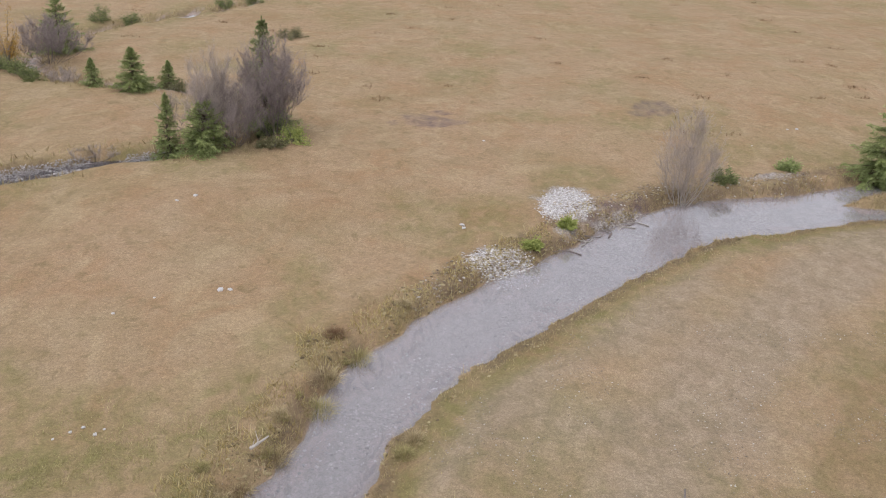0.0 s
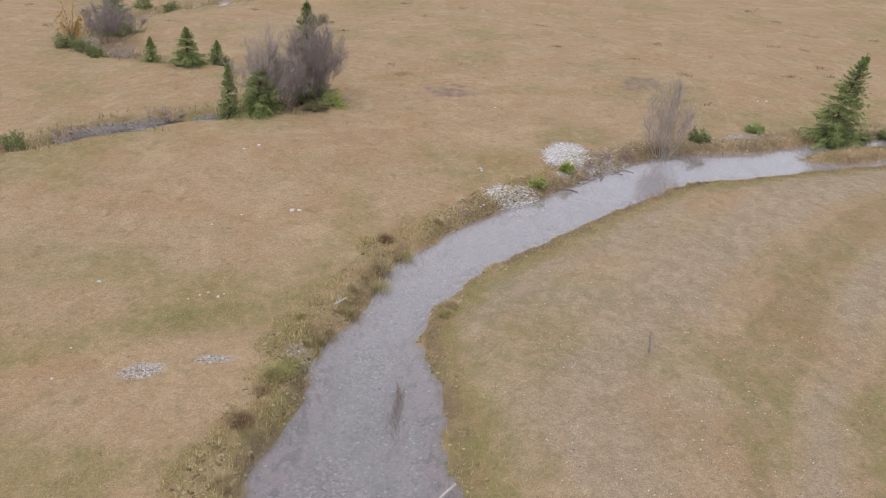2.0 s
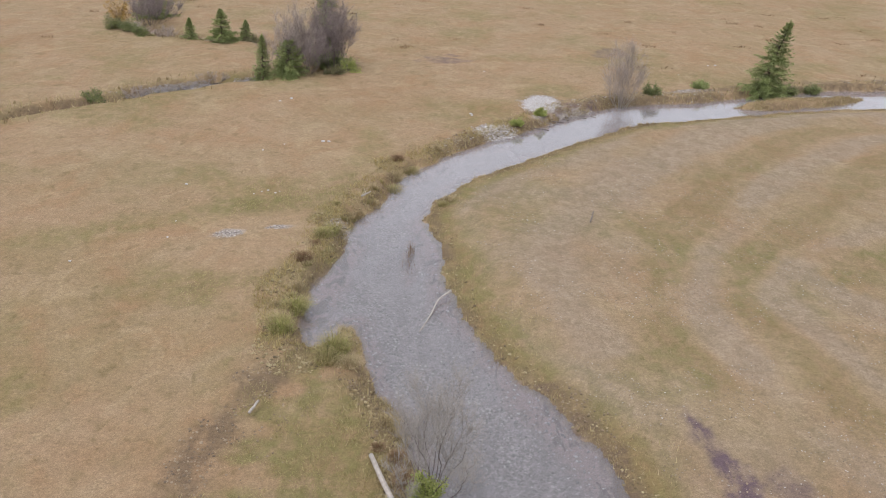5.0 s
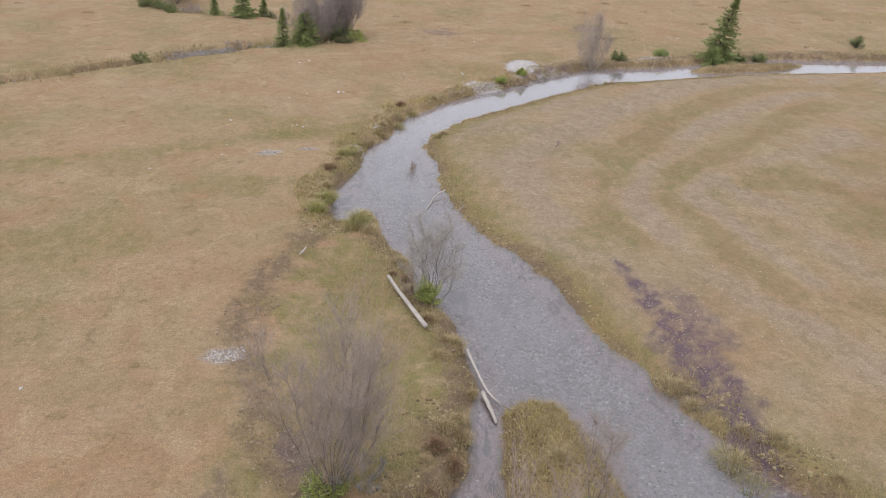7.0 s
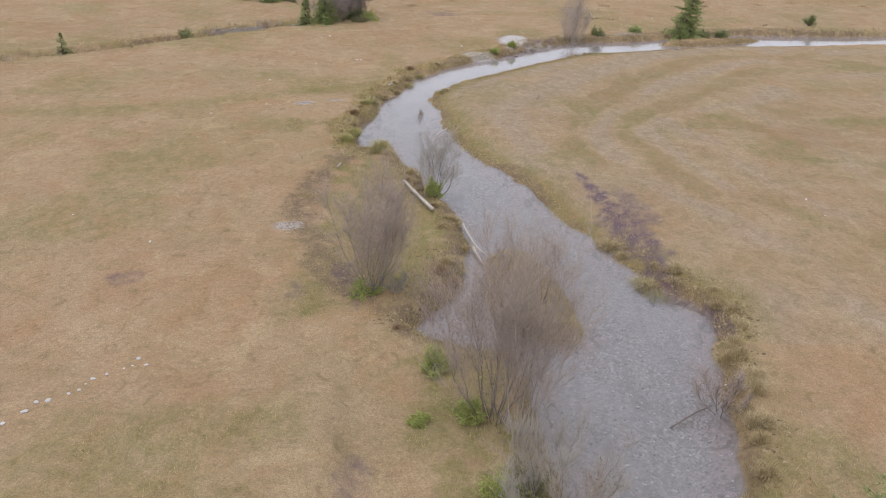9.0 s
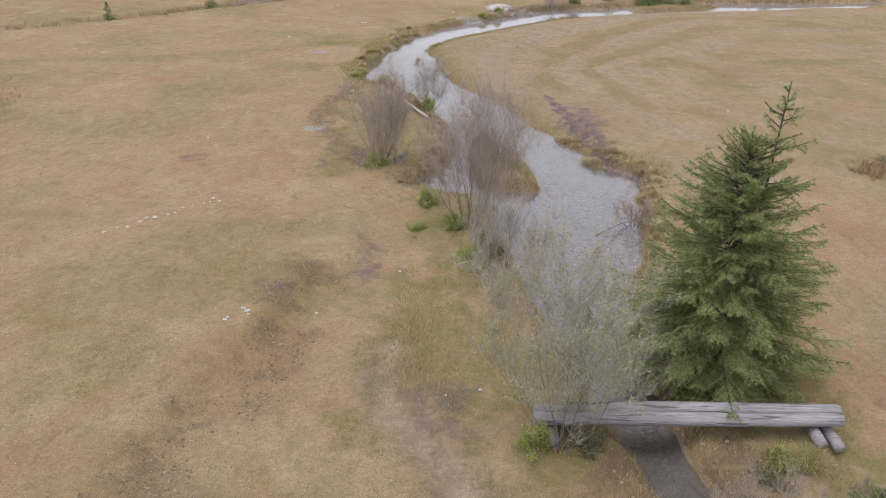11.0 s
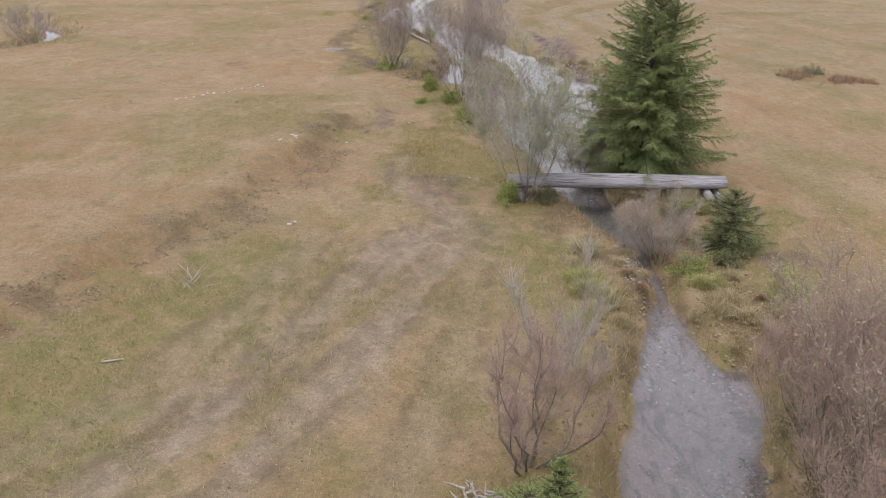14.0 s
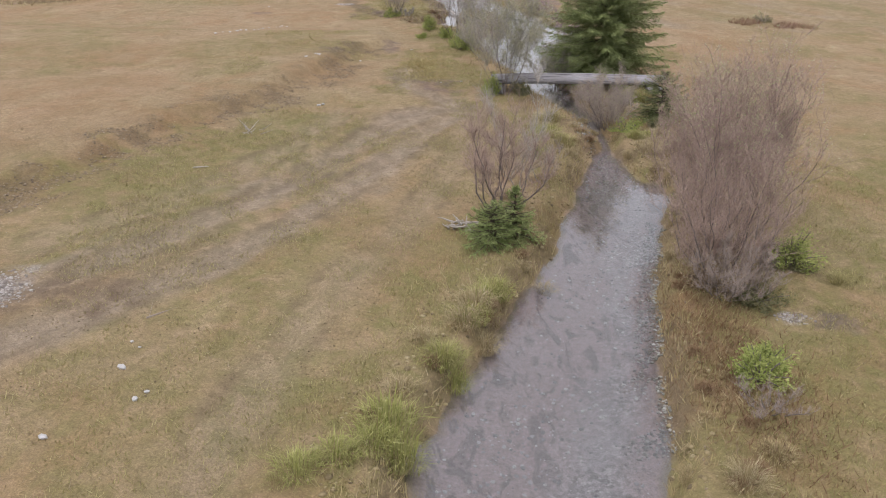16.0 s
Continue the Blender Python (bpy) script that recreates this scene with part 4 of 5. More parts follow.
def round_log(s, a, b, ra, rb, seed, rings=14, sides=16):
    """An uneven round log with closed ends."""
    r = random.Random(seed)
    t = (b - a).normalized()
    u = t.orthogonal().normalized()
    w = t.cross(u)
    n0 = len(s.v)
    ph = [r.uniform(0, 6.28) for _ in range(4)]
    for i in range(rings):
        f = i / (rings - 1)
        c = a.lerp(b, f) + u * 0.02 * math.sin(5 * f + ph[0]) + w * 0.02 * math.sin(4 * f + ph[1])
        rad = ra + (rb - ra) * f
        if i in (0, rings - 1):
            rad *= 0.95
        for k in range(sides):
            g = 2 * math.pi * k / sides
            q = rad * (1 + 0.035 * math.sin(3 * g + ph[2] + 2 * f) + 0.025 * math.sin(7 * g + ph[3]) + r.uniform(-0.012, 0.012))
            s.v.append(c + (u * math.cos(g) + w * math.sin(g)) * q)
    for i in range(rings - 1):
        for k in range(sides):
            k2, o = (k + 1) % sides, n0 + i * sides
            s.f.append((o + k, o + k2, o + sides + k2, o + sides + k))
    for end, ring in ((a, 0), (b, rings - 1)):
        m = len(s.v)
        s.v.append(end + t * (-0.02 if ring == 0 else 0.02))
        for k in range(sides):
            p, q = n0 + ring * sides + k, n0 + ring * sides + (k + 1) % sides
            s.f.append((m, q, p) if ring == 0 else (m, p, q))


bridge = thing("log_bridge", "footbridge of weathered grey logs across the stream", "log bridge", pose(0, 0, 0))
for (a, b, ra, rb, sd) in (((1.2, -21.3, 0.37), (6.45, -21.25, 0.45), 0.125, 0.12, 1), ((1.22, -21.06, 0.39), (6.5, -21.0, 0.46), 0.12, 0.125, 2)):
    s = Shape()
    round_log(s, Vector(a), Vector(b), ra, rb, sd)
    part("log", s, LOGWOOD, bridge)
for (a, b, ra, sd) in (((6.0, -21.62, 0.17), (6.05, -20.6, 0.23), 0.105, 3), ((6.27, -21.7, 0.16), (6.27, -20.6, 0.23), 0.1, 4), ((1.5, -21.6, 0.1), (1.5, -20.6, 0.12), 0.14, 5)):
    s = Shape()
    round_log(s, Vector(a), Vector(b), ra, ra * 0.95, sd, 6, 12)
    part("sill_log", s, LOGWOOD, bridge, "short grey support log")

BARE = "bare shrubs along the stream"
shrub("willow", "bare grey-brown willow on the outer bank", "shrub", (6.75, 25.9), 2.9, 0.85, 20, 21, PALEBARK, PALETWIG, group=BARE, fine=0.0035, dense=0.75, thick=0.01, wild=1.15, low=0.1)
shrub("willow", "tall bare brown willow in the thicket", "shrub", (-8.1, 28.9), 3.2, 0.95, 18, 22, PALEBARK, PALETWIG, group=BARE, fine=0.005, dense=0.85, wild=1.1)
shrub("willow", "tall bare grey willow in the thicket", "shrub", (-6.4, 30.2), 3.4, 0.95, 20, 23, WILLOW, DUSKTWIG, group=BARE, fine=0.005, dense=0.95, wild=1.1)
shrub("willow", "middle-sized bare grey willow in the thicket", "shrub", (-7.5, 28.7), 2.2, 1.15, 20, 43, WILLOW, DUSKTWIG, group=BARE, fine=0.005, wild=1.2, dense=0.9)
shrub("willow", "bare brown willow rooted in the spit", "shrub", (-2.4, -7.2), 3.2, 0.9, 17, 24, WILLOW, TWIG, group=BARE, wild=1.2, dense=1.15, foot=0.12, thick=0.008, fine=0.0026, low=0.12)
shrub("willow", "dense bare reddish willow by the backwater", "shrub", (0.3, -12.2), 3.9, 0.98, 21, 25, WILLOW, TWIG, group=BARE, dense=0.9, fine=0.0034, wild=1.1)
shrub("willow", "slim tall bare willow beside the backwater", "shrub", (0.75, -13.2), 4.6, 0.55, 7, 44, PALEBARK, PALETWIG, group=BARE, wild=1.2)
shrub("willow", "bare grey willow leaning over the water", "shrub", (1.05, -14.9), 2.2, 1.1, 9, 45, WILLOW, GREYTWIG, group=BARE)
shrub("shrub", "pale arching bare shrub by the water", "shrub", (1.5, -17.0), 1.8, 1.4, 10, 46, PALEBARK, PALETWIG, OLIVE, 260, 0.05, group=BARE)
shrub("willow", "small bare shrub with green sprouts at its foot", "shrub", (-1.0, -0.3), 2.1, 0.8, 12, 26, WILLOW, GREYTWIG, group=BARE, foot=0.1, wild=1.3, fine=0.003, dense=0.95)
shrub("sapling", "thin bare sapling on the islet", "shrub", (1.7, -7.6), 1.9, 0.45, 3, 47, WILLOW, TWIG, group=BARE)
shrub("willow", "pale half-bare willow with olive leaves by the bridge", "shrub", (1.6, -21.7), 3.6, 1.05, 12, 27, WILLOW, GREYTWIG, SAGE, 17000, 0.042, group=BARE, leaf_low=0.05, low=0.1, dense=1.05, foot=0.12, wild=1.25, fine=0.003)
shrub("shrub", "olive-leaved shrub beside the spruce", "shrub", (3.4, -19.3), 1.6, 0.9, 12, 48, WILLOW, GREYTWIG, SAGE, 5000, 0.05, group=BARE, low=0.1)
shrub("shrub", "bare twisted brown shrub above young spruces", "shrub", (0.8, -31.6), 2.3, 0.65, 9, 28, WILLOW, REDTWIG, BROWNLEAF, 500, 0.03, group=BARE, thick=0.022, dense=1.0, wild=1.8, foot=0.25)
shrub("sapling", "pale twisted bare sapling on the bank", "shrub", (1.35, -29.9), 2.6, 0.45, 3, 49, PALEBARK, PALEBARK, group=BARE, dense=0.9, wild=1.3, thick=0.014)
shrub("sapling", "thin pale bare sapling in straw grass", "shrub", (1.2, -29.4), 1.3, 0.5, 4, 64, PALEBARK, PALETWIG, group=BARE, dense=0.7, wild=1.4)
shrub("sapling", "thin grey bare sapling in straw grass", "shrub", (1.9, -29.6), 1.2, 0.5, 5, 65, GREYTWIG, PALETWIG, group=BARE, dense=0.8, wild=1.4)
shrub("willow", "large reddish bare willow with few dry leaves", "shrub", (4.3, -34.2), 2.3, 1.0, 22, 129, WILLOW, REDTWIG, BROWNLEAF, 3500, 0.03, group=BARE, dense=0.8, low=0.05, thick=0.014, wild=1.6, fine=0.0028)
shrub("willow", "tall reddish bare willow at the water's edge", "shrub", (4.85, -33.0), 3.3, 0.85, 18, 150, WILLOW, REDTWIG, SAGE, 2500, 0.045, group=BARE, fine=0.003, dense=0.85, thick=0.013, wild=1.5)
shrub("willow", "tall brown bare willow behind another", "shrub", (5.2, -31.6), 3.4, 0.85, 18, 151, WILLOW, REDTWIG, SAGE, 3500, 0.045, group=BARE, fine=0.003, dense=0.85, wild=1.5)
shrub("willow", "brown bare willow leaning over the water", "shrub", (4.6, -31.6), 2.4, 0.8, 14, 61, WILLOW, REDTWIG, BROWNLEAF, 2000, 0.03, group=BARE, low=0.08, wild=1.2, dense=0.9)
shrub("willow", "brown bare willow behind the bank", "shrub", (5.3, -30.0), 2.7, 0.7, 9, 62, WILLOW, REDTWIG, SAGE, 2500, 0.045, group=BARE, low=0.08, wild=1.2, dense=0.9)
shrub("willow", "low tangled willow at the water's edge", "shrub", (4.3, -34.9), 1.1, 0.65, 12, 63, WILLOW, TWIG, BROWNLEAF, 1200, 0.04, group=BARE, low=0.05, wild=1.2)
shrub("shrub", "low shrub with dry beige leaves", "shrub", (4.9, -30.3), 1.9, 0.6, 8, 52, WILLOW, REDTWIG, BEIGE, 1600, 0.06, group=BARE)
shrub("shrub", "low shrub with dry beige flower heads", "shrub", (6.1, -23.2), 0.7, 0.45, 7, 60, WILLOW, TWIG, BEIGE, 700, 0.04, group=BARE)
shrub("shrub", "low grey-brown bare shrub over the water", "shrub", (4.15, -24.3), 1.6, 0.95, 20, 30, WILLOW, TWIG, SAGE, 1500, 0.035, group=BARE, low=0.04, dense=0.95, wild=1.5, fine=0.0028)
shrub("shrub", "low bare grey shrub hanging over the water", "shrub", (4.95, -11.3), 0.9, 0.6, 7, 53, WILLOW, TWIG, group=BARE)
shrub("shrub", "bare purplish shrub by the side stream", "shrub", (-18.5, 40.2), 2.1, 1.3, 22, 54, WILLOW, DUSKTWIG, group=BARE, fine=0.0055, dense=0.9, wild=1.2)
shrub("shrub", "low bare brown shrub by the side stream", "shrub", (-14.0, 24.2), 0.6, 0.7, 12, 55, WILLOW, PALETWIG, group=BARE, fine=0.004, dense=0.7, wild=1.4)
shrub("shrub", "low bare brown shrub by the side stream", "shrub", (-11.6, 27.6), 0.5, 0.7, 9, 56, WILLOW, PALETWIG, group=BARE, fine=0.004, dense=0.7, wild=1.4)
shrub("shrub", "low bare brown shrub by the side stream", "shrub", (-16.8, 37.4), 0.7, 0.8, 12, 57, WILLOW, PALETWIG, group=BARE, fine=0.005, dense=0.7, wild=1.3)
shrub("shrub", "low bare shrub by the far brook bend", "shrub", (-18.6, -2.4), 1.5, 1.5, 15, 58, WILLOW, PALETWIG, group=BARE, fine=0.004, dense=0.7, wild=1.3)
shrub("shrub", "low tangle of bare roots and twigs", "shrub", (-1.95, -7.1), 0.4, 0.5, 7, 59, GREYTWIG, GREYTWIG, group=BARE, low=0.1)

shrub("shrub", "low purplish bare twigs below a green bush", "shrub", (3.85, -38.0), 0.35, 0.4, 9, 70, WILLOW, TWIG, group=BARE, low=0.05, dense=0.8, fine=0.002, wild=1.4)

GREEN = "small green bushes"
spruce("young_spruce", "low bushy green young spruce on the bank", (5.65, -24.2), 1.35, 0.95, 31, 0.042, 0.1, SPRUCELEAF, GREEN, per=10, spray=0.26, skirt=0.75, droop=0.0, taper=0.6, first=0.08)
spruce("young_spruce", "bushy green young spruce under a bare shrub", (0.65, -33.0), 0.82, 0.64, 32, 0.04, 0.075, YOUNG, GREEN, per=13, spray=0.26, skirt=0.8, droop=0.0, taper=0.6, first=0.06)
spruce("young_spruce", "bushy green young spruce under a bare shrub", (1.05, -32.7), 1.05, 0.52, 33, 0.04, 0.08, YOUNG, GREEN, per=12, spray=0.26, skirt=0.8, droop=0.0, taper=0.85, first=0.06)
for k, (px, py, tall, wide, mat, label) in enumerate((
        (5.65, -33.7, 1.1, 0.6, LIME, "lime green bush under the willow"), (3.95, -37.3, 0.65, 0.48, LIME, "small lime green bush in the grass"),
        (4.2, -36.9, 0.4, 0.28, LIME, "tiny lime green bush in the grass"), (6.12, -26.89, 0.95, 0.75, LIME, "lime green bush on the far bank"),
        (1.2, -21.7, 0.65, 0.4, LIME, "green bush under the bridge willow"), (2.1, -21.7, 0.5, 0.4, OLIVE, "olive bush at the end of the bridge"),
        (-1.0, -0.6, 0.8, 0.33, LIME, "green sprouts at the foot of a shrub"), (-2.6, -7.4, 0.4, 0.5, LIME, "low green bush under a willow"),
        (-0.8, -10.7, 0.7, 0.35, LIME, "bright green young bush"), (-0.1, -12.2, 0.6, 0.4, LIME, "bright green young bush"), (-1.1, -12.4, 0.25, 0.25, LIME, "tiny lime green bush"),
        (0.35, -14.7, 0.9, 0.6, LIME, "lime green bush by the water"), (0.75, -14.4, 1.0, 0.55, OLIVE, "olive bush by the water"), (-15.3, 23.1, 0.8, 0.7, DARKGREEN, "dark green bush by the side stream"),
        (8.4, 27.3, 0.7, 0.45, DARKGREEN, "small dark green bush on the bank"), (11.1, 29.0, 0.5, 0.5, YOUNG, "low green bush on the bank"),
        (15.4, 29.5, 0.8, 0.6, DARKGREEN, "dark green bush beside the spruce"), (16.8, 30.0, 0.8, 0.6, DARKGREEN, "dark green bush beside the spruce"), (23.6, 33.4, 0.9, 0.5, DARKGREEN, "dark green bush far up the bank"),
        (-20.2, 38.6, 0.9, 0.8, DARKGREEN, "dark green low bush"), (-19.0, 37.9, 0.8, 0.8, DARKGREEN, "dark green low bush"), (-18.0, 37.2, 0.7, 0.7, DARKGREEN, "dark green low bush"),
        (-20.2, 39.8, 2.7, 0.9, AMBER, "amber autumn larch by dark bushes"), 
        (-20.3, 51.0, 1.1, 1.0, DARKGREEN, "dark green bush far up the side stream"), (-19.0, 52.0, 0.8, 0.8, DARKGREEN, "dark green bush far up the side stream"),
        (-15.3, 59.5, 0.9, 1.0, DARKGREEN, "dark green bush far up the side stream"), (-13.6, 60.5, 1.0, 0.8, DARKGREEN, "dark green bush far up the side stream"), (-9.0, 48.6, 0.7, 1.0, OLIVE, "low olive bush in the meadow"),
        (-5.6, 29.4, 0.7, 0.7, LIME, "green weeds at the edge of the thicket"), (-6.2, 28.8, 0.4, 0.6, OLIVE, "green weeds at the edge of the thicket"), (2.95, 22.9, 0.35, 0.25, LIME, "small green plant among pale stones"),
        (14.6, -6.0, 0.4, 0.7, OLIVE, "low olive growth beside a rust-red thicket"),
                (4.35, -33.4, 1.1, 0.55, BROWNLEAF, "withered brown undergrowth beneath the willow"), (4.6, -32.2, 1.3, 0.55, BROWNLEAF, "withered brown undergrowth beneath the willow"), (4.15, -34.5, 0.8, 0.55, BROWNLEAF, "withered brown undergrowth at the water's edge"), (4.7, -35.0, 0.5, 0.6, OLIVE, "olive undergrowth beneath the willow"), (5.6, -33.6, 0.6, 0.6, OLIVE, "olive undergrowth beneath the willow"), (4.9, -30.6, 0.4, 0.6, OLIVE, "olive undergrowth by the water"),
        (5.3, -21.9, 0.35, 0.45, LIME, "green weeds under the log bridge"), (4.9, -22.4, 0.3, 0.4, OLIVE, "green weeds under the log bridge"),
        (4.55, -25.3, 0.4, 0.55, LIME, "lime green weeds at the water's edge"), (5.4, -25.0, 0.3, 0.5, OLIVE, "low olive weeds on the bank"), (-11.8, 37.0, 0.5, 0.7, OLIVE, "low olive bush by the side stream"), (1.9, 21.6, 0.3, 0.3, LIME, "small green plant on the bank"))):
    leafy_bush("bush", label, "bush", (px, py), tall, wide, mat, 60 + k, 1500 if py > 20 or tall < 0.5 else 2600, 0.085 if py > 20 else 0.05, GREEN)
spruce("young_spruce", "small dark spruce by the side stream", (-20.2, 18.0), 1.1, 0.5, 34, 0.08, 0.16, group=GREEN)


# ---- tussocks along the banks ----
def tussock_kinds():
    kinds = []
    for k, (mat, tall, wide, label) in enumerate(((STRAW, 0.42, 0.42, "straw-coloured grass tussock on the bank"), (TUFT, 0.4, 0.42, "yellow-green grass tussock on the bank"), (SEDGE, 0.26, 0.4, "brown sedge tussock at the water's edge"),
                                                  (RUSTG, 0.3, 0.34, "rust-brown grass tussock on the bank"), (LIMEG, 0.36, 0.5, "lime green grass tussock by the water"))):
        kinds.append((mat, tall, wide, label))
    return kinds


KINDS = tussock_kinds()
first = {}
placed = 0


def put_tussock(kind, px, py, size=1.0):
    global placed
    mat, tall, wide, label = KINDS[kind]
    placed += 1
    if kind not in first:
        first[kind] = tussock((px, py), tall, wide, mat, label, 100 + kind, 300)
        return first[kind]
    m = pose(px, py, height(px, py) - 0.03, 0, 0, placed * 67 % 360) @ Matrix.Diagonal((size, size, size * (0.85 + 0.03 * (placed % 11)), 1))
    ob = copy_thing(first[kind], m)
    ob.matrix_basis = m
    return ob


rt = random.Random(8)
for kind, px, py, size in ((1, -2.5, 14.3, 0.83), (1, -2.0, 16.1, 0.98), (0, -2.5, 15.2, 0.90), (3, -2.5, 16.6, 0.68), (2, -3.0, 12.9, 1.05), (2, -3.4, 12.0, 0.90), (1, -0.9, 13.1, 0.60), (0, -0.75, 13.5, 0.60), (1, -3.05, 4.1, 1.12),
                           (1, -3.2, 3.6, 0.90), (0, -2.7, 3.5, 0.83), (1, -4.2, 6.0, 1.12), (1, -4.4, 5.0, 1.05), (1, -4.1, 9.8, 0.90), (1, -3.9, 10.3, 0.83), (3, -4.4, 8.3, 0.98), (1, 4.5, -5.7, 1.1), (1, 4.75, -6.4, 0.9), (0, 4.6, -5.9, 1.0),
                           (1, 2.5, -25.9, 0.99), (0, 2.4, -26.6, 0.99), (0, 2.3, -27.3, 0.92), (1, 2.0, -27.9, 0.86), (0, 2.3, -25.2, 0.79), (1, 0.6, -34.8, 0.86), (0, 0.3, -35.4, 0.99), (0, 0.1, -35.9, 0.92), (0, 0.4, -36.1, 0.79), (1, -0.2, -36.9, 0.86),
                           (1, -0.85, -38.5, 0.63), (1, -0.7, -38.9, 0.53), (1, -1.6, -39.1, 0.46), (1, -2.0, -39.5, 0.46), (1, -1.2, -38.9, 0.40), (3, 3.3, -36.6, 0.55), (3, 3.2, -37.5, 0.6), (3, 3.5, -38.3, 0.5), (2, 3.6, -38.9, 0.86), (0, 3.1, -39.4, 0.79),
                           (0, 5.9, -19.0, 1.6), (1, 5.7, -21.9, 1.2), (1, 5.2, -21.9, 1.2), (1, 4.6, -26.1, 0.66), (1, 4.9, -26.0, 0.66), (1, 6.3, -34.2, 0.66), (0, 1.5, -34.0, 0.59), (0, 1.1, -30.6, 0.73)):
    put_tussock(kind, px, py, size)
for px, py, size in ((0.62, -34.8, 1.1), (0.45, -35.0, 0.8), (0.25, -35.7, 0.9), (-0.2, -36.9, 1.0), (-0.05, -37.1, 0.8), (-0.85, -38.4, 1.2), (-0.7, -38.8, 1.1), (-1.0, -38.8, 1.0), (-1.4, -39.0, 0.9), (-1.8, -39.3, 0.9), (2.4, -26.0, 1.0),
                     (2.35, -26.5, 1.0), (2.1, -27.6, 0.8), (4.6, -26.0, 0.8), (4.9, -25.9, 0.7), (5.5, -21.9, 0.9), (-4.2, 5.9, 1.0), (-4.3, 4.8, 0.9), (-4.0, 10.0, 0.9), (-3.05, 4.05, 1.0), (5.9, -19.2, 1.2)):
    put_tussock(4, px, py, size)
put_tussock(4, 2.47, -26.45, 1.0)
put_tussock(1, 2.69, -26.94, 1.1)
put_tussock(4, 2.31, -26.08, 1.2)
put_tussock(1, 2.59, -24.71, 1.2)
for k in range(150):
    line, lo, hi, off, mix = ((OUTER, 5.5, 20.5, 0.45, (0, 0, 1, 1, 3)), (OUTER, -9, 4, 0.3, (2, 2, 2, 3)), (INNER, -14, -3, 0.3, (2, 2, 0)), (INNER, -40, -25, 0.55, (2, 2, 0, 2, 3)), (OUTER, -40, -23, 0.4, (0, 2, 2, 3)))[k % 5]
    cand = line[(line[:, 1] > lo) & (line[:, 1] < hi)]
    i = rt.randrange(1, len(cand) - 1)
    t = cand[i + 1] - cand[i - 1]
    out = np.array([t[1], -t[0]]) / np.linalg.norm(t) * (-1 if line is INNER else 1)
    p = cand[i] - out * (-rt.uniform(0.1, off + 0.35))
    q = cand[i] + out * (-rt.uniform(0.1, off + 0.35))
    p = p if on_grid(GD, p[0], p[1]) > 0.05 else q
    if on_grid(GD, p[0], p[1]) > 0.05:
        put_tussock(rt.choice(mix), float(p[0]), float(p[1]), rt.uniform(0.45, 0.95) * (0.65, 1.0, 1.0, 0.6, 0.8)[k % 5])
for k in range(26):
    put_tussock(rt.choice((2, 2, 0, 3)), rt.uniform(4.6, 6.6), rt.uniform(-29.5, -25.5), rt.uniform(0.5, 1.0))
for k in range(14):
    a, b = rt.uniform(0, 6.28), rt.random() ** 0.5
    put_tussock(rt.choice((2, 0, 2)), 1.5 + 0.62 * b * math.cos(a), -6.5 + 1.9 * b * math.sin(a), rt.uniform(0.6, 0.9))


# ---- drift wood ----
def driftwood(name, label, pts, r0, r1, stubs=0, seed=1, mat=None):
    r = random.Random(seed)
    base = Vector(pts[0])
    ob = thing(name, label, "driftwood", Matrix.Translation(base))
    line = smooth_line([tuple(p) for p in pts], 4) if len(pts) > 2 else np.array([np.array(pts[0]) + (np.array(pts[1]) - np.array(pts[0])) * f for f in (0, 0.25, 0.5, 0.75, 1)])
    line = [Vector(p) - base for p in line]
    s = Shape()
    n = len(line)
    s.tube([p + Vector((r.gauss(0, 0.15 * r0), r.gauss(0, 0.15 * r0), 0)) for p in line], [r0 + (r1 - r0) * i / (n - 1) for i in range(n)], 8, True)
    trunk = part("trunk", s, mat or DRIFT, ob)
    for _ in range(stubs):
        b = Shape()
        p, d = at(line, r.uniform(0.05, 0.95))
        b.spike(p, p + (d * 0.4 + rnd_dir(r, 1.3)).normalized() * r.uniform(0.1, 0.3), r1 * 0.8)
        part("branch", b, mat or DRIFT, trunk)
    return ob


driftwood("fallen_log", "bleached white log lying on the grassy spit", [(-1.04, -1.97, 0.11), (-2.0, 0.45, 0.1)], 0.056, 0.044, 1, 1)
driftwood("branch", "long bleached branch along the backwater", [(-0.15, -2.5, -0.1), (0.25, -3.9, -0.2), (0.7, -4.5, -0.2), (1.55, -5.1, 0.02)], 0.034, 0.013, 3, 2)
driftwood("branch", "short bleached branch stub in the water", [(0.15, -3.95, -0.2), (0.25, -4.4, -0.22), (0.38, -4.85, -0.26)], 0.05, 0.028, 2, 3)
driftwood("branch", "curved bleached branch by the islet", [(1.1, -5.5, 0.0), (0.85, -5.6, -0.18), (0.6, -6.05, -0.28)], 0.03, 0.012, 1, 4)
driftwood("branch", "bent bare branch lying in the stream", [(-0.65, 7.2, -0.15), (-0.95, 6.8, -0.2), (-1.1, 6.2, -0.26), (-1.35, 5.4, -0.3)], 0.026, 0.012, 2, 5)
driftwood("branch", "small bleached stick on the spit", [(-4.3, 1.55, 0.1), (-4.2, 1.9, 0.12)], 0.03, 0.02, 0, 6)
driftwood("branch", "bleached stick at the water's edge", [(-3.65, 3.95, -0.2), (-3.2, 4.3, -0.2)], 0.02, 0.012, 1, 7)
driftwood("branch", "grey roots on the outer bank", [(-3.35, 12.6, 0.15), (-3.1, 12.9, 0.2)], 0.03, 0.015, 4, 8)
driftwood("branch", "dead grey branch by the bridge", [(2.4, -22.4, 0.0), (2.9, -23.0, -0.1), (3.3, -23.3, -0.2)], 0.02, 0.008, 5, 9, WILLOW)
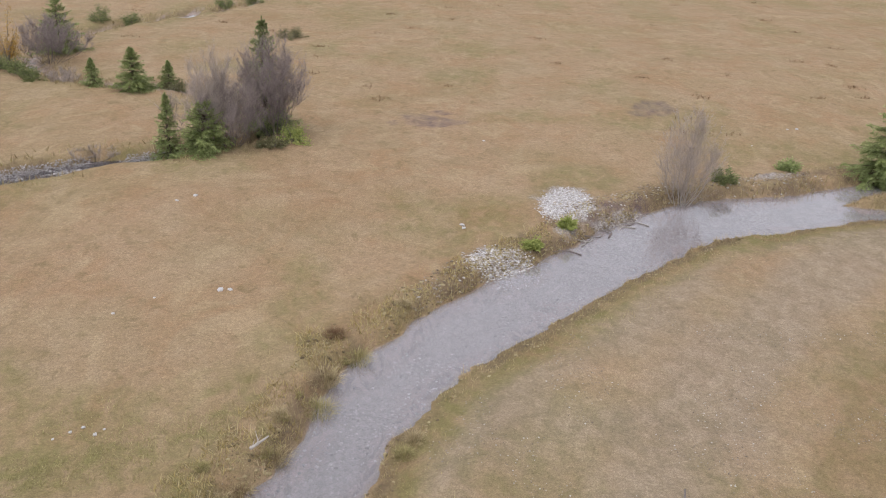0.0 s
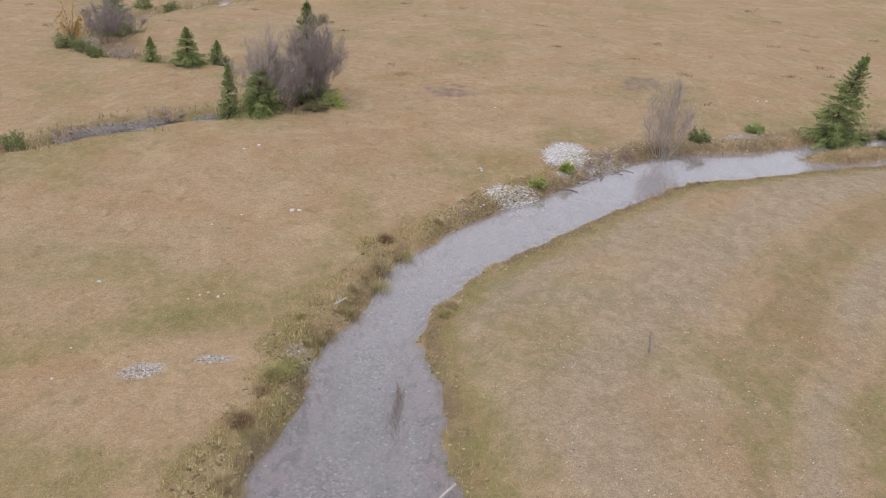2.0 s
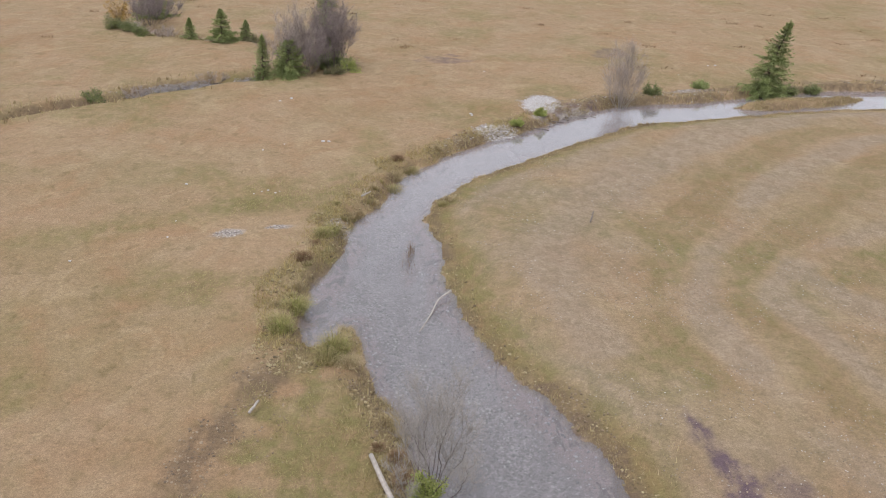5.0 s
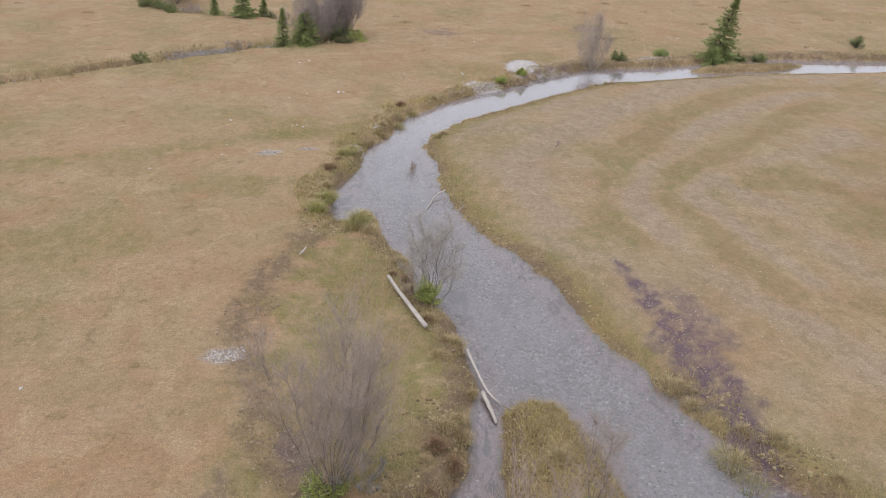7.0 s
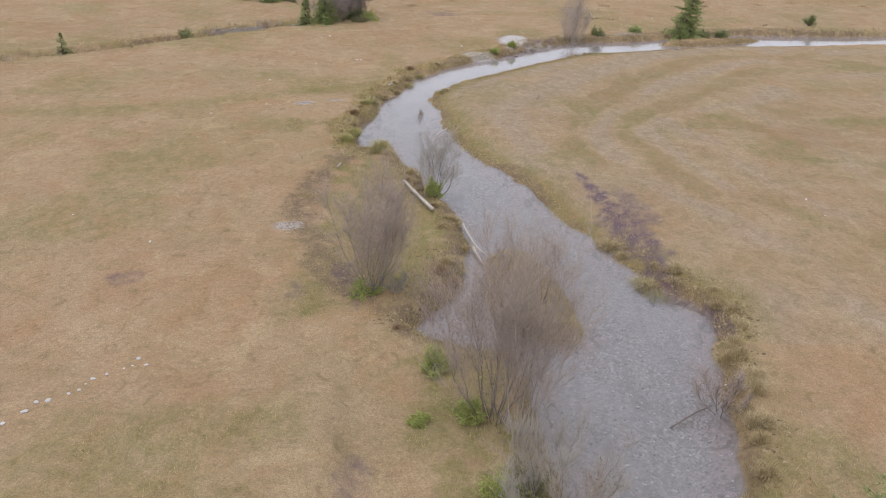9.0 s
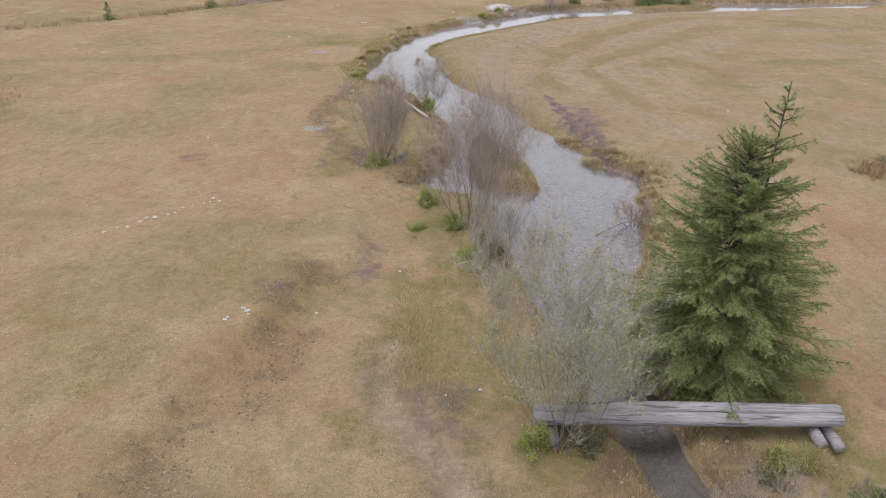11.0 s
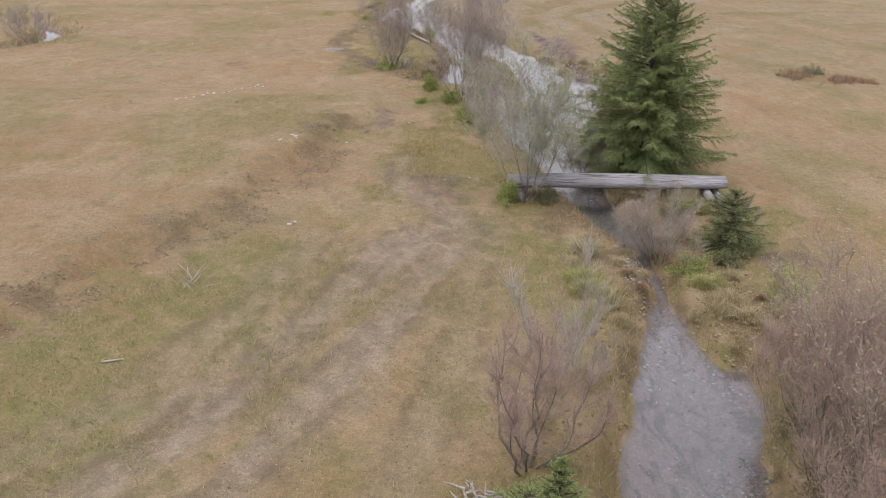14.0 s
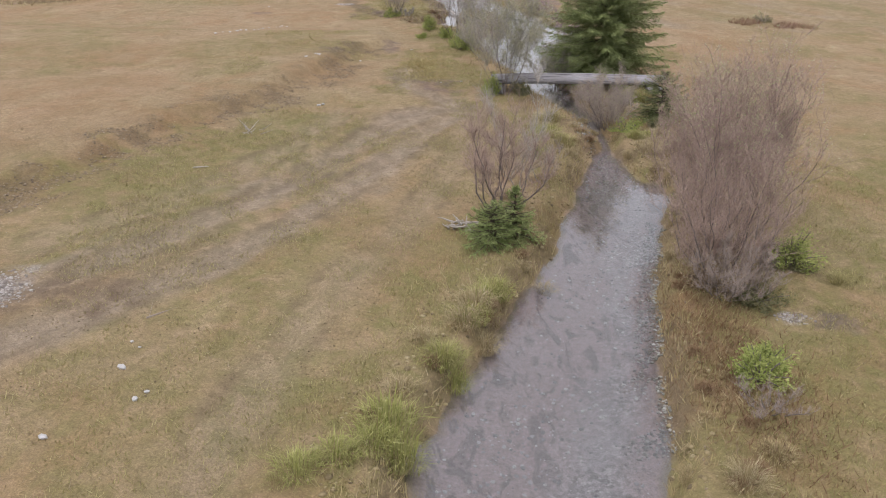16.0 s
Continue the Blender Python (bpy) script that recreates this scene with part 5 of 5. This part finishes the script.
driftwood("branch", "dark branch caught by the bank", [(3.8, -11.9, -0.28), (4.3, -11.6, -0.15), (4.7, -11.5, 0.0)], 0.02, 0.01, 3, 10, WILLOW)
driftwood("branch", "forked bare stick on the meadow", [(-4.45, -36.1, 0.14), (-4.2, -35.9, 0.16)], 0.015, 0.008, 2, 11, PALETWIG)
driftwood("branch", "pale stick lying on the terrace edge", [(-5.59, -29.36, height(-5.59, -29.36) + 0.03), (-5.28, -29.26, height(-5.28, -29.26) + 0.03)], 0.016, 0.012, 0, 13)
driftwood("branch", "dead stick lying on the point bar", [(3.3, 11.3, 0.12), (3.5, 12.1, 0.13)], 0.025, 0.015, 1, 12, WILLOW)
for k in range(9):
    a, b = rt.uniform(0, 1), rt.uniform(-0.5, 0.5)
    x0, y0 = 2.4 + 3.4 * a, 21.6 + 3.4 * a
    g, l = rt.uniform(0, 6.28), rt.uniform(0.25, 0.5)
    pts = [(x0 + l * f * math.cos(g + 0.5 * f), y0 + l * f * math.sin(g + 0.5 * f)) for f in (-1, 0, 1)]
    driftwood("branch", "tangled dead branch on the outer bank", [(u, w, max(height(u, w), WATER_Z) + 0.02) for u, w in pts], 0.02, 0.008, 3, 20 + k, GREYTWIG if k % 2 else WILLOW)
stump = thing("root_heap", "heap of bleached roots and sticks in the grass", "root heap", pose(0.1, -32.35, height(0.1, -32.35) + 0.02))
for k in range(26):
    s, a = Shape(), rt.gauss(0.5, 0.7)
    p0 = Vector((rt.gauss(0, 0.17), rt.gauss(0, 0.1), rt.uniform(0.0, 0.12)))
    s.tube(limb(rt, p0, Vector((math.cos(a) * rt.choice((-1, 1)), math.sin(a), rt.uniform(-0.1, 0.35))), rt.uniform(0.16, 0.34), 0.25, 4), [0.022, 0.019, 0.015, 0.01, 0.005], 5)
    part("root", s, PALEBARK, stump)
brush = thing("twig_heap", "heap of pale dead twigs on the terrace edge", "twig heap", pose(-5.0, -26.4, height(-5.0, -26.4)))
for k in range(12):
    s = Shape()
    s.tube(limb(rt, Vector((rt.gauss(0, 0.15), rt.gauss(0, 0.12), 0.04)), Vector((rt.gauss(0, 1), rt.gauss(0, 1), rt.uniform(0, 0.5))), 0.4, 0.15, 3), [0.01, 0.008, 0.006, 0.003], 4)
    part("twig", s, DRIFT, brush)

# ---- stones, clods and grass ----
ICO_V = np.array([(0, 0, -1), (0.72, -0.53, -0.45), (-0.28, -0.85, -0.45), (-0.89, 0, -0.45), (-0.28, 0.85, -0.45), (0.72, 0.53, -0.45),
                  (0.28, -0.85, 0.45), (-0.72, -0.53, 0.45), (-0.72, 0.53, 0.45), (0.28, 0.85, 0.45), (0.89, 0, 0.45), (0, 0, 1)])
ICO_F = np.array([(0, 1, 2), (1, 0, 5), (0, 2, 3), (0, 3, 4), (0, 4, 5), (1, 5, 10), (2, 1, 6), (3, 2, 7), (4, 3, 8), (5, 4, 9),
                  (1, 10, 6), (2, 6, 7), (3, 7, 8), (4, 8, 9), (5, 9, 10), (6, 10, 11), (7, 6, 11), (8, 7, 11), (9, 8, 11), (10, 9, 11)])


def stones_stuff(name, label, category, px, py, size, mat, seed, flat=0.55, sink=0.3, smooth=False):
    q = np.random.RandomState(seed)
    n = len(px)
    z = on_grid(GZ, px, py)
    r = size[0] + (size[1] - size[0]) * q.rand(n) ** 2.5
    a = q.rand(n) * 6.28
    v = ICO_V[None] * (1 + 0.45 * (q.rand(n, 12, 1) - 0.5)) * np.stack([r * (0.8 + 0.6 * q.rand(n)), r, r * flat], 1)[:, None]
    c, s = np.cos(a)[:, None], np.sin(a)[:, None]
    v = np.stack([v[..., 0] * c - v[..., 1] * s + px[:, None], v[..., 0] * s + v[..., 1] * c + py[:, None], v[..., 2] + (z + r * flat * sink)[:, None]], -1)
    f = (ICO_F[None] + 12 * np.arange(n)[:, None, None]).reshape(-1, 3)
    return tagged(new(name, arrays_mesh(name, v.reshape(-1, 3), f, mat, smooth)), label, category, kind="stuff")


rs = np.random.RandomState(3)
px, py = rs.uniform(-4.5, 6, 120000), rs.uniform(-41, 24, 120000)
# Pale pebbles are kept off the painted shade by the bridge.
keep = (on_grid(GD, px, py) < -0.1) & (blob(px, py, 3.4, -22.7, 1.2, 2.1, 0, 0.2) < 0.3) & (rs.rand(len(px)) < (0.45 + fbm(px, py, 2.0, 2, 9.0)) * np.where((py < -29) & (px < 2.9 + 0.35 * (py + 31)), 0.35, 1.0))
stones_stuff("river_pebbles", "grey and pale pebbles on the stream bed", "pebbles", px[keep][:16000], py[keep][:16000], (0.01, 0.034), PEBBLE, 6)
gpx, gpy = [], []
for cx, cy, ax, ay, turn in GRAVELS:
    n = int((5200 if (cx, cy) in ((3.1, 24.6), (1.1, 20.7)) else 700) * ax * ay) + 50
    a, b = rs.rand(n) * 6.28, np.sqrt(rs.rand(n)) * (1 + 0.15 * rs.randn(n))
    u, w, c, s = ax * b * np.cos(a), ay * b * np.sin(a), math.cos(radians(turn)), math.sin(radians(turn))
    gpx.append(cx + u * c - w * s)
    gpy.append(cy + u * s + w * c)
stones_stuff("gravel", "pale limestone gravel in heaps on the outer bank", "gravel", np.concatenate(gpx[:2]), np.concatenate(gpy[:2]), (0.008, 0.034), WHITESTONE, 7)
stones_stuff("gravel", "grey gravel in patches on the meadow and banks", "gravel", np.concatenate(gpx[3:]), np.concatenate(gpy[3:]), (0.01, 0.036), GREYSTONE, 17)
stones_stuff("gravel", "wet olive-grey stones of a shoal below the bridge", "gravel", gpx[2], gpy[2], (0.01, 0.034), SHOAL, 18)
tx = rs.uniform(-9, -2.5, 26000)
ty = rs.uniform(-33, -15, 26000)
dt = line_distance(tx, ty, TERRACE) + 0.9 * fbm(tx, ty, 1.2, 3)
keep = (np.abs(dt - 0.1) < 0.8) & (rs.rand(len(tx)) < 0.9) & (fbm(tx, ty, 0.5, 3, 6.0) > 0.1)
ox, oy = rs.uniform(-6, 7, 120000), rs.uniform(-40, 26, 120000)
od = on_grid(GD, ox, oy)
obar = (ox > np.interp(oy, INNER[::-1][:, 1], INNER[::-1][:, 0])) & (oy > -3)
okeep = ~obar & (od > 0.0) & (od < 0.5) & (rs.rand(len(ox)) < 0.35) & (fbm(ox, oy, 1.3, 2, 4.0) > 0.0)
mpx, mpy = rs.uniform(3.5, 6.2, 5000), rs.uniform(-7, 2, 5000)
mkeep = (blob(mpx, mpy, 4.7, -2.5, 0.6, 3.2, 8, 1.1) > 0.4) & (rs.rand(5000) < 0.35)
spx, spy = rs.uniform(-6, -2.5, 5000), rs.uniform(-8, 3, 5000)
skeep = (np.abs(spx + 4.6 - 0.25 * np.abs(spy + 2) - 0.4 * fbm(spx, spy, 1.5, 2)) < 0.4) & (rs.rand(5000) < 0.35)
stones_stuff("soil_clods", "dark clods of bare soil", "soil", np.concatenate([tx[keep], ox[okeep], mpx[mkeep], spx[skeep]]), np.concatenate([ty[keep], oy[okeep], mpy[mkeep], spy[skeep]]), (0.006, 0.026), CLOD, 8, 0.5)


# grassy clods, torn from the outer bank and the edges of the spit and terrace
cx, cy = rs.uniform(-9, 8, 260000), rs.uniform(-41, 27, 260000)
cd = on_grid(GD, cx, cy)
outer = (cx < np.interp(cy, INNER[::-1][:, 1], INNER[::-1][:, 0])) | (cy < -3)
bar_rim = ~outer & (cd > 0.02) & (cd < 0.45 + 0.4 * fbm(cx, cy, 1.2, 2)) & (rs.rand(len(cx)) < 0.3)
near_bank = outer & (cd > 0.0) & (cd < 0.95 + 0.6 * fbm(cx, cy, 1.6, 2)) & (fbm(cx, cy, 0.7, 3, 4.0) > -0.08) & (rs.rand(len(cx)) < np.where(cy > 3, 0.95, np.where(cy > -9, 0.75, 0.25)))
near_bank |= (blob(cx, cy, 5.3, -27.3, 1.1, 2.3, 0, 0.8) > 0.3) & (cd > 0.1) & (rs.rand(len(cx)) < 0.4)
on_spit = (np.abs(line_distance(cx, cy, SPIT_EDGE) + 0.6 * fbm(cx, cy, 1.0, 3)) < 0.45) & (fbm(cx, cy, 0.5, 3, 7.0) > -0.1) & (rs.rand(len(cx)) < 0.9)
on_terrace = (np.abs(line_distance(cx, cy, TERRACE) + 0.9 * fbm(cx, cy, 1.2, 3) - 0.1) < 0.6) & (cy < -15) & (fbm(cx, cy, 0.5, 3, 6.0) > -0.05) & (rs.rand(len(cx)) < 0.9)
stones_stuff("turf_clods", "rough brown and olive turf clods along the banks", "soil", cx[near_bank], cy[near_bank], (0.012, 0.05), TURF, 23, 0.5, 0.1, True)
spit_side = (cx > -3.0) & (cx < 2.4) & (cy > -9.5) & (cy < 3.4) & (cd > 0.05) & (cd < 0.75) & (rs.rand(len(cx)) < 0.8)
pick = (on_spit | on_terrace | spit_side) & (cd > 0.0) & ~near_bank
stones_stuff("turf_clods", "small brown turf clods along the edges of the spit and terrace", "soil", cx[pick], cy[pick], (0.007, 0.032), CLOD, 24, 0.6, 0.3)
stones_stuff("turf_clods", "low rust-brown turf clods round the point bar", "soil", cx[bar_rim], cy[bar_rim], (0.01, 0.04), TURF, 26, 0.5, 0.2)

# Raised pale stones, which also stand in for whitish, sky-reflecting riffle water.
qx, qy = rs.uniform(-15, -9, 26000), rs.uniform(24, 28.6, 26000)
riffle = (on_grid(GD, qx, qy) < 0.1) & (fbm(qx, qy, 0.8, 2, 3.0) > -0.15)
stones_stuff("riffle_stones", "pale stones and whitish gleam of the side stream, all as stones", "stones", qx[riffle], qy[riffle], (0.01, 0.03), RIFFLE, 25, 0.8, 4.5)

hx, hy = rs.uniform(2, 4.6, 26000), rs.uniform(-38.5, -29.5, 26000)
hd = on_grid(GD, hx, hy)
shoal = (hx > 3.1 + 0.25 * (hy + 34)) & (hd < 0.05) & (hd > -0.75) & (rs.rand(len(hx)) < 0.75 + 0.8 * hd) & (fbm(hx, hy, 1.1, 2, 3.0) > -0.15)
stones_stuff("shoal_stones", "olive-grey stones of a shoal beneath the willows", "stones", hx[shoal], hy[shoal], (0.008, 0.03), SHOAL, 27, 0.6, 1.2)

bx, by = rs.uniform(-1, 24, 60000), rs.uniform(16, 33, 60000)
bd = on_grid(GD, bx, by)
bkeep = (bx < np.interp(by, OUTER[:60][::-1][:, 1], OUTER[:60][::-1][:, 0]) + 0.3) & (bd > 0.05) & (bd < 1.1) & (rs.rand(60000) < 0.55) & (fbm(bx, by, 1.6, 3, 11.0) > -0.12)
stones_stuff("bank_stones", "grey-brown stones strewn along the outer bank", "stones", bx[bkeep], by[bkeep], (0.012, 0.045), BANKSTONE, 19)


gx2, gy2 = rs.uniform(-0.5, 10, 26000), rs.uniform(-2, 18, 26000)
grit = (gx2 > np.interp(gy2, INNER[::-1][:, 1], INNER[::-1][:, 0])) & (on_grid(GD, gx2, gy2) > 0.6) & (fbm(gx2, gy2, 1.2, 3, 5.0) > 0.0)
stones_stuff("bar_grit", "small brown stones and clods strewn over the point bar", "stones", gx2[grit], gy2[grit], (0.004, 0.018), BANKSTONE, 31, 0.6, 0.3)
gx2, gy2 = rs.uniform(-8, 2, 26000), rs.uniform(-38, -18, 26000)
grit = (on_grid(GD, gx2, gy2) > 0.5) & (fbm(gx2, gy2, 0.9, 3, 5.0) > 0.05)
stones_stuff("field_clods", "small brown clods and tufts on the rutted meadow", "soil", gx2[grit], gy2[grit], (0.004, 0.016), TURF, 32, 0.7, 0.3)


def pale_stones():
    """Single pale stones that lie about on the meadow."""
    spots = [(-6.6, 17.9), (-5.1, 18.5), (-5.3, 18.45), (-7.2, 17.1), (-6.4, 13.0), (-6.25, 13.15), (-6.6, 12.8), (-6.0, 13.0), (-5.9, 13.15), (0.1, 22.8), (0.15, 22.6), (0.9, 30.7), (-7.8, 23.6), (-7.4, 24.0), (12.8, 34.0), (13.2, 34.1),
             (10.7, 31.7), (-8.2, 9.5), (-8.8, 13.4), (-8.3, 10.6), (-10.1, 7.8), (10.9, 0.1), (11.0, -1.2), (-6.7, -10.8), (-11.3, -3.0), (-8.6, -4.6), (0.35, -19.9), (-0.3, -20.1), (-4.5, -36.6), (-4.35, -36.75),
             (-4.4, -37.3), (-4.0, -38.0), (-3.9, -37.85), (-4.8, -38.8), (5.3, -10.4), (-1.4, -15.0), (-3.1, -17.1), (-3.6, -23.2), (-3.7, -23.35)]
    spots += [(-9.0 + 2.1 * k / 15 + 0.1 * math.sin(5 * k), -13.6 + 3.0 * k / 15 + 0.1 * math.cos(3 * k)) for k in range(16)]
    spots += [(-4.6 + 0.25 * math.sin(2.3 * k), -17.7 + 0.25 * math.cos(1.7 * k)) for k in range(6)]
    r = random.Random(4)
    meshes = []
    for k in range(4):
        s = Shape()
        for v in ICO_V:
            s.v.append(Vector(v) * r.uniform(0.75, 1.2))
        s.f = [tuple(int(i) for i in f) for f in ICO_F]
        meshes.append(s.mesh("pale_stone", WHITESTONE, False))
    for k, (px, py) in enumerate(spots):
        ob = new("pale_stone", meshes[k % 4])
        w = r.uniform(0.022, 0.055) * (1.35 if py > 15 else 1.1 if px < -6 and -14 < py < -10 else 1.0)
        ob.matrix_world = pose(px, py, height(px, py) + w * 0.2, 0, 0, r.uniform(0, 360)) @ Matrix.Diagonal((w * r.uniform(1.0, 1.6), w, w * 0.55, 1))
        tagged(ob, "small pale stone lying on the dry meadow", "stone", "pale stones on the meadow")


pale_stones()

px, py = rs.uniform(-14, 14, 420000), rs.uniform(-42, 24, 420000)
dd = on_grid(GD, px, py)
keep = (dd > 0.25) & (rs.rand(len(px)) < np.clip(1.0 - 0.03 * (py + 42), 0.08, 1)) & (rs.rand(len(px)) < 0.45 + 1.8 * fbm(px, py, 0.8, 3, 2.0)) & (rs.rand(len(px)) > on_grid(pale, px, py))
blades_stuff("meadow_grass", "short dry tan meadow grass", px[keep], py[keep], 0.065, 0.006, MEADOW, 4, 1.5)
# taller grass on the spit, the islet and other lush ground
px, py = rs.uniform(-7, 9, 500000), rs.uniform(-42, 14, 500000)
lush = on_grid(green, px, py)
keep = (on_grid(GD, px, py) > 0.1) & (lush > 0.4) & ((py < -3) | (px < np.interp(py, INNER[::-1][:, 1], INNER[::-1][:, 0]))) & (rs.rand(len(px)) < 0.9 * lush) & (fbm(px, py, 0.6, 2, 5.0) > -0.1)
blades_stuff("lush_grass", "yellow-green grass on damp ground", px[keep], py[keep], 0.075, 0.006, TUFT, 11, 1.3)
ISLETS = area_distance(px, py, ISLET)
keep = (ISLETS < 0) & (on_grid(GD, px, py) > 0) & (rs.rand(len(px)) < 0.6)
blades_stuff("islet_grass", "brown and yellow sedge covering the islet", np.repeat(px[keep], 3) + rs.randn(3 * keep.sum()) * 0.05, np.repeat(py[keep], 3) + rs.randn(3 * keep.sum()) * 0.05, 0.13, 0.007, GOLDG, 12, 1.2)
gx2, gy2 = -0.95 + 0.4 * rs.randn(2600), -17.9 + 0.95 * rs.randn(2600)
blades_stuff("golden_grass", "golden-brown sedge patch on the meadow", gx2, gy2, 0.09, 0.007, GOLDG, 21, 1.3)
gx2, gy2 = 3.75 + 0.1 * (0.3 * rs.randn(5000)) + 0.45 * rs.randn(5000), -36.8 + 1.5 * rs.randn(5000)
gok = on_grid(GD, gx2, gy2) > 0.05
blades_stuff("rust_sedge", "rust-brown sedge along the bank", gx2[gok], gy2[gok], 0.13, 0.007, RUSTG, 22, 1.2)
# bank grass
px, py = rs.uniform(-9, 20, 900000), rs.uniform(-42, 30, 900000)
dd = on_grid(GD, px, py)
bar = (px > np.interp(py, INNER[::-1][:, 1], INNER[::-1][:, 0])) & (py > -3)
keep = (dd > 0.02) & (dd < 1.5) & (rs.rand(len(px)) < np.exp(-dd / 0.5)) & (fbm(px, py, 0.9, 2, 3.0) > -0.2)
fringe = ((dd > 0.03) & (dd < 1.0 + 0.5 * fbm(px, py, 1.5, 2)) & ~bar & (py > 4) & (py < 25) & (px < 5) & (fbm(px, py, 0.5, 2, 6.0) > -0.1))
blades_stuff("bank_fringe", "straw and olive grass fringing the outer bank", px[fringe], py[fringe], 0.12, 0.009, GOLDG, 15, 1.2)
wx, wy = -1.75 + 0.06 * rs.randn(420), 9.6 + 0.36 * rs.randn(420)
blades_stuff("water_sedge", "thin strip of rust-brown sedge standing in the stream", wx, wy, 0.24, 0.008, RUSTG, 28, 0.15)
blades_stuff("bank_grass", "longer brown and green grass along the banks", px[keep & ~bar], py[keep & ~bar], 0.17, 0.007, SEDGE, 5, 0.9)
blades_stuff("bank_grass", "low brown and yellow grass round the point bar", px[keep & bar], py[keep & bar], 0.09, 0.007, SEDGE, 9, 1.0)
# rough growth along the far waters, and dry weeds over the far meadow
px, py = rs.uniform(-45, 45, 400000), rs.uniform(-12, 62, 400000)
dd = on_grid(GD, px, py)
keep = (dd > -0.1) & (dd < 1.1) & ((px < -8) | (px > 9) | (py > 30)) & (rs.rand(len(px)) < 0.9 * np.exp(-np.abs(dd - 0.2) / 0.45)) & (fbm(px, py, 2.0, 2, 3.0) > -0.25) & ~((px > 9) & (py < 27 + 0.2 * (px - 12)))
blades_stuff("side_stream_grass", "dark rough grass along the side stream", px[keep], py[keep], 0.2, 0.02, SEDGE, 13, 0.8)
wx, wy = [], []
for k in range(70):
    cx, cy = rs.uniform(-30, 40), rs.uniform(32, 75)
    if on_grid(GD, cx, cy) > 0.8:
        n = rs.randint(10, 40)
        wx.append(cx + rs.randn(n) * 0.2)
        wy.append(cy + rs.randn(n) * 0.2)
for cx, cy, n, sx, sy in ((-3.2, 36, 60, 0.4, 0.2), (9, 33, 80, 0.8, 0.2)):
    wx.append(cx + rs.randn(n) * sx)
    wy.append(cy + rs.randn(n) * sy)
blades_stuff("dry_weeds", "brown dry weeds dotted over the meadow", np.concatenate(wx), np.concatenate(wy), 0.13, 0.02, RUSTG, 14, 0.9)
# rust-red growth in the meadow, sedge on the far bar
px, py = 14.7 + 1.9 * rs.uniform(-1, 1, 16000), -7.3 + 1.9 * rs.uniform(-1, 1, 16000)
keep = (rs.rand(len(px)) < 0.45 * blob(px, py, 14.6, -7.3, 1.3, 1.5, -25, 1.2)) & (fbm(px, py, 0.7, 2, 3.0) > -0.15)
blades_stuff("rust_thicket", "low rust-red thicket of dry stalks in the meadow", px[keep], py[keep], 0.22, 0.012, REDSTALK, 29, 0.9)
px, py = rs.uniform(11, 20, 16000), rs.uniform(26, 30, 16000)
keep = (area_distance(px, py, FARBAR) < 0.25) & (on_grid(GD, px, py) > -0.05) & (fbm(px, py, 0.9, 2, 4.0) > -0.25)
blades_stuff("bar_sedge", "olive and brown sedge covering the far bar", px[keep], py[keep], 0.08, 0.016, SEDGE, 30, 1.2)
# pale straw and stalks lying on the meadow
px, py = rs.uniform(-10, 9, 2600), rs.uniform(-42, 10, 2600)
keep = (on_grid(GD, px, py) > 0.4) & (fbm(px, py, 3.0, 2, 8.0) > 0)
blades_stuff("fallen_straw", "pale bits of straw lying on the meadow", px[keep], py[keep], 0.02, 0.005, DRIFT, 16, 7.0)
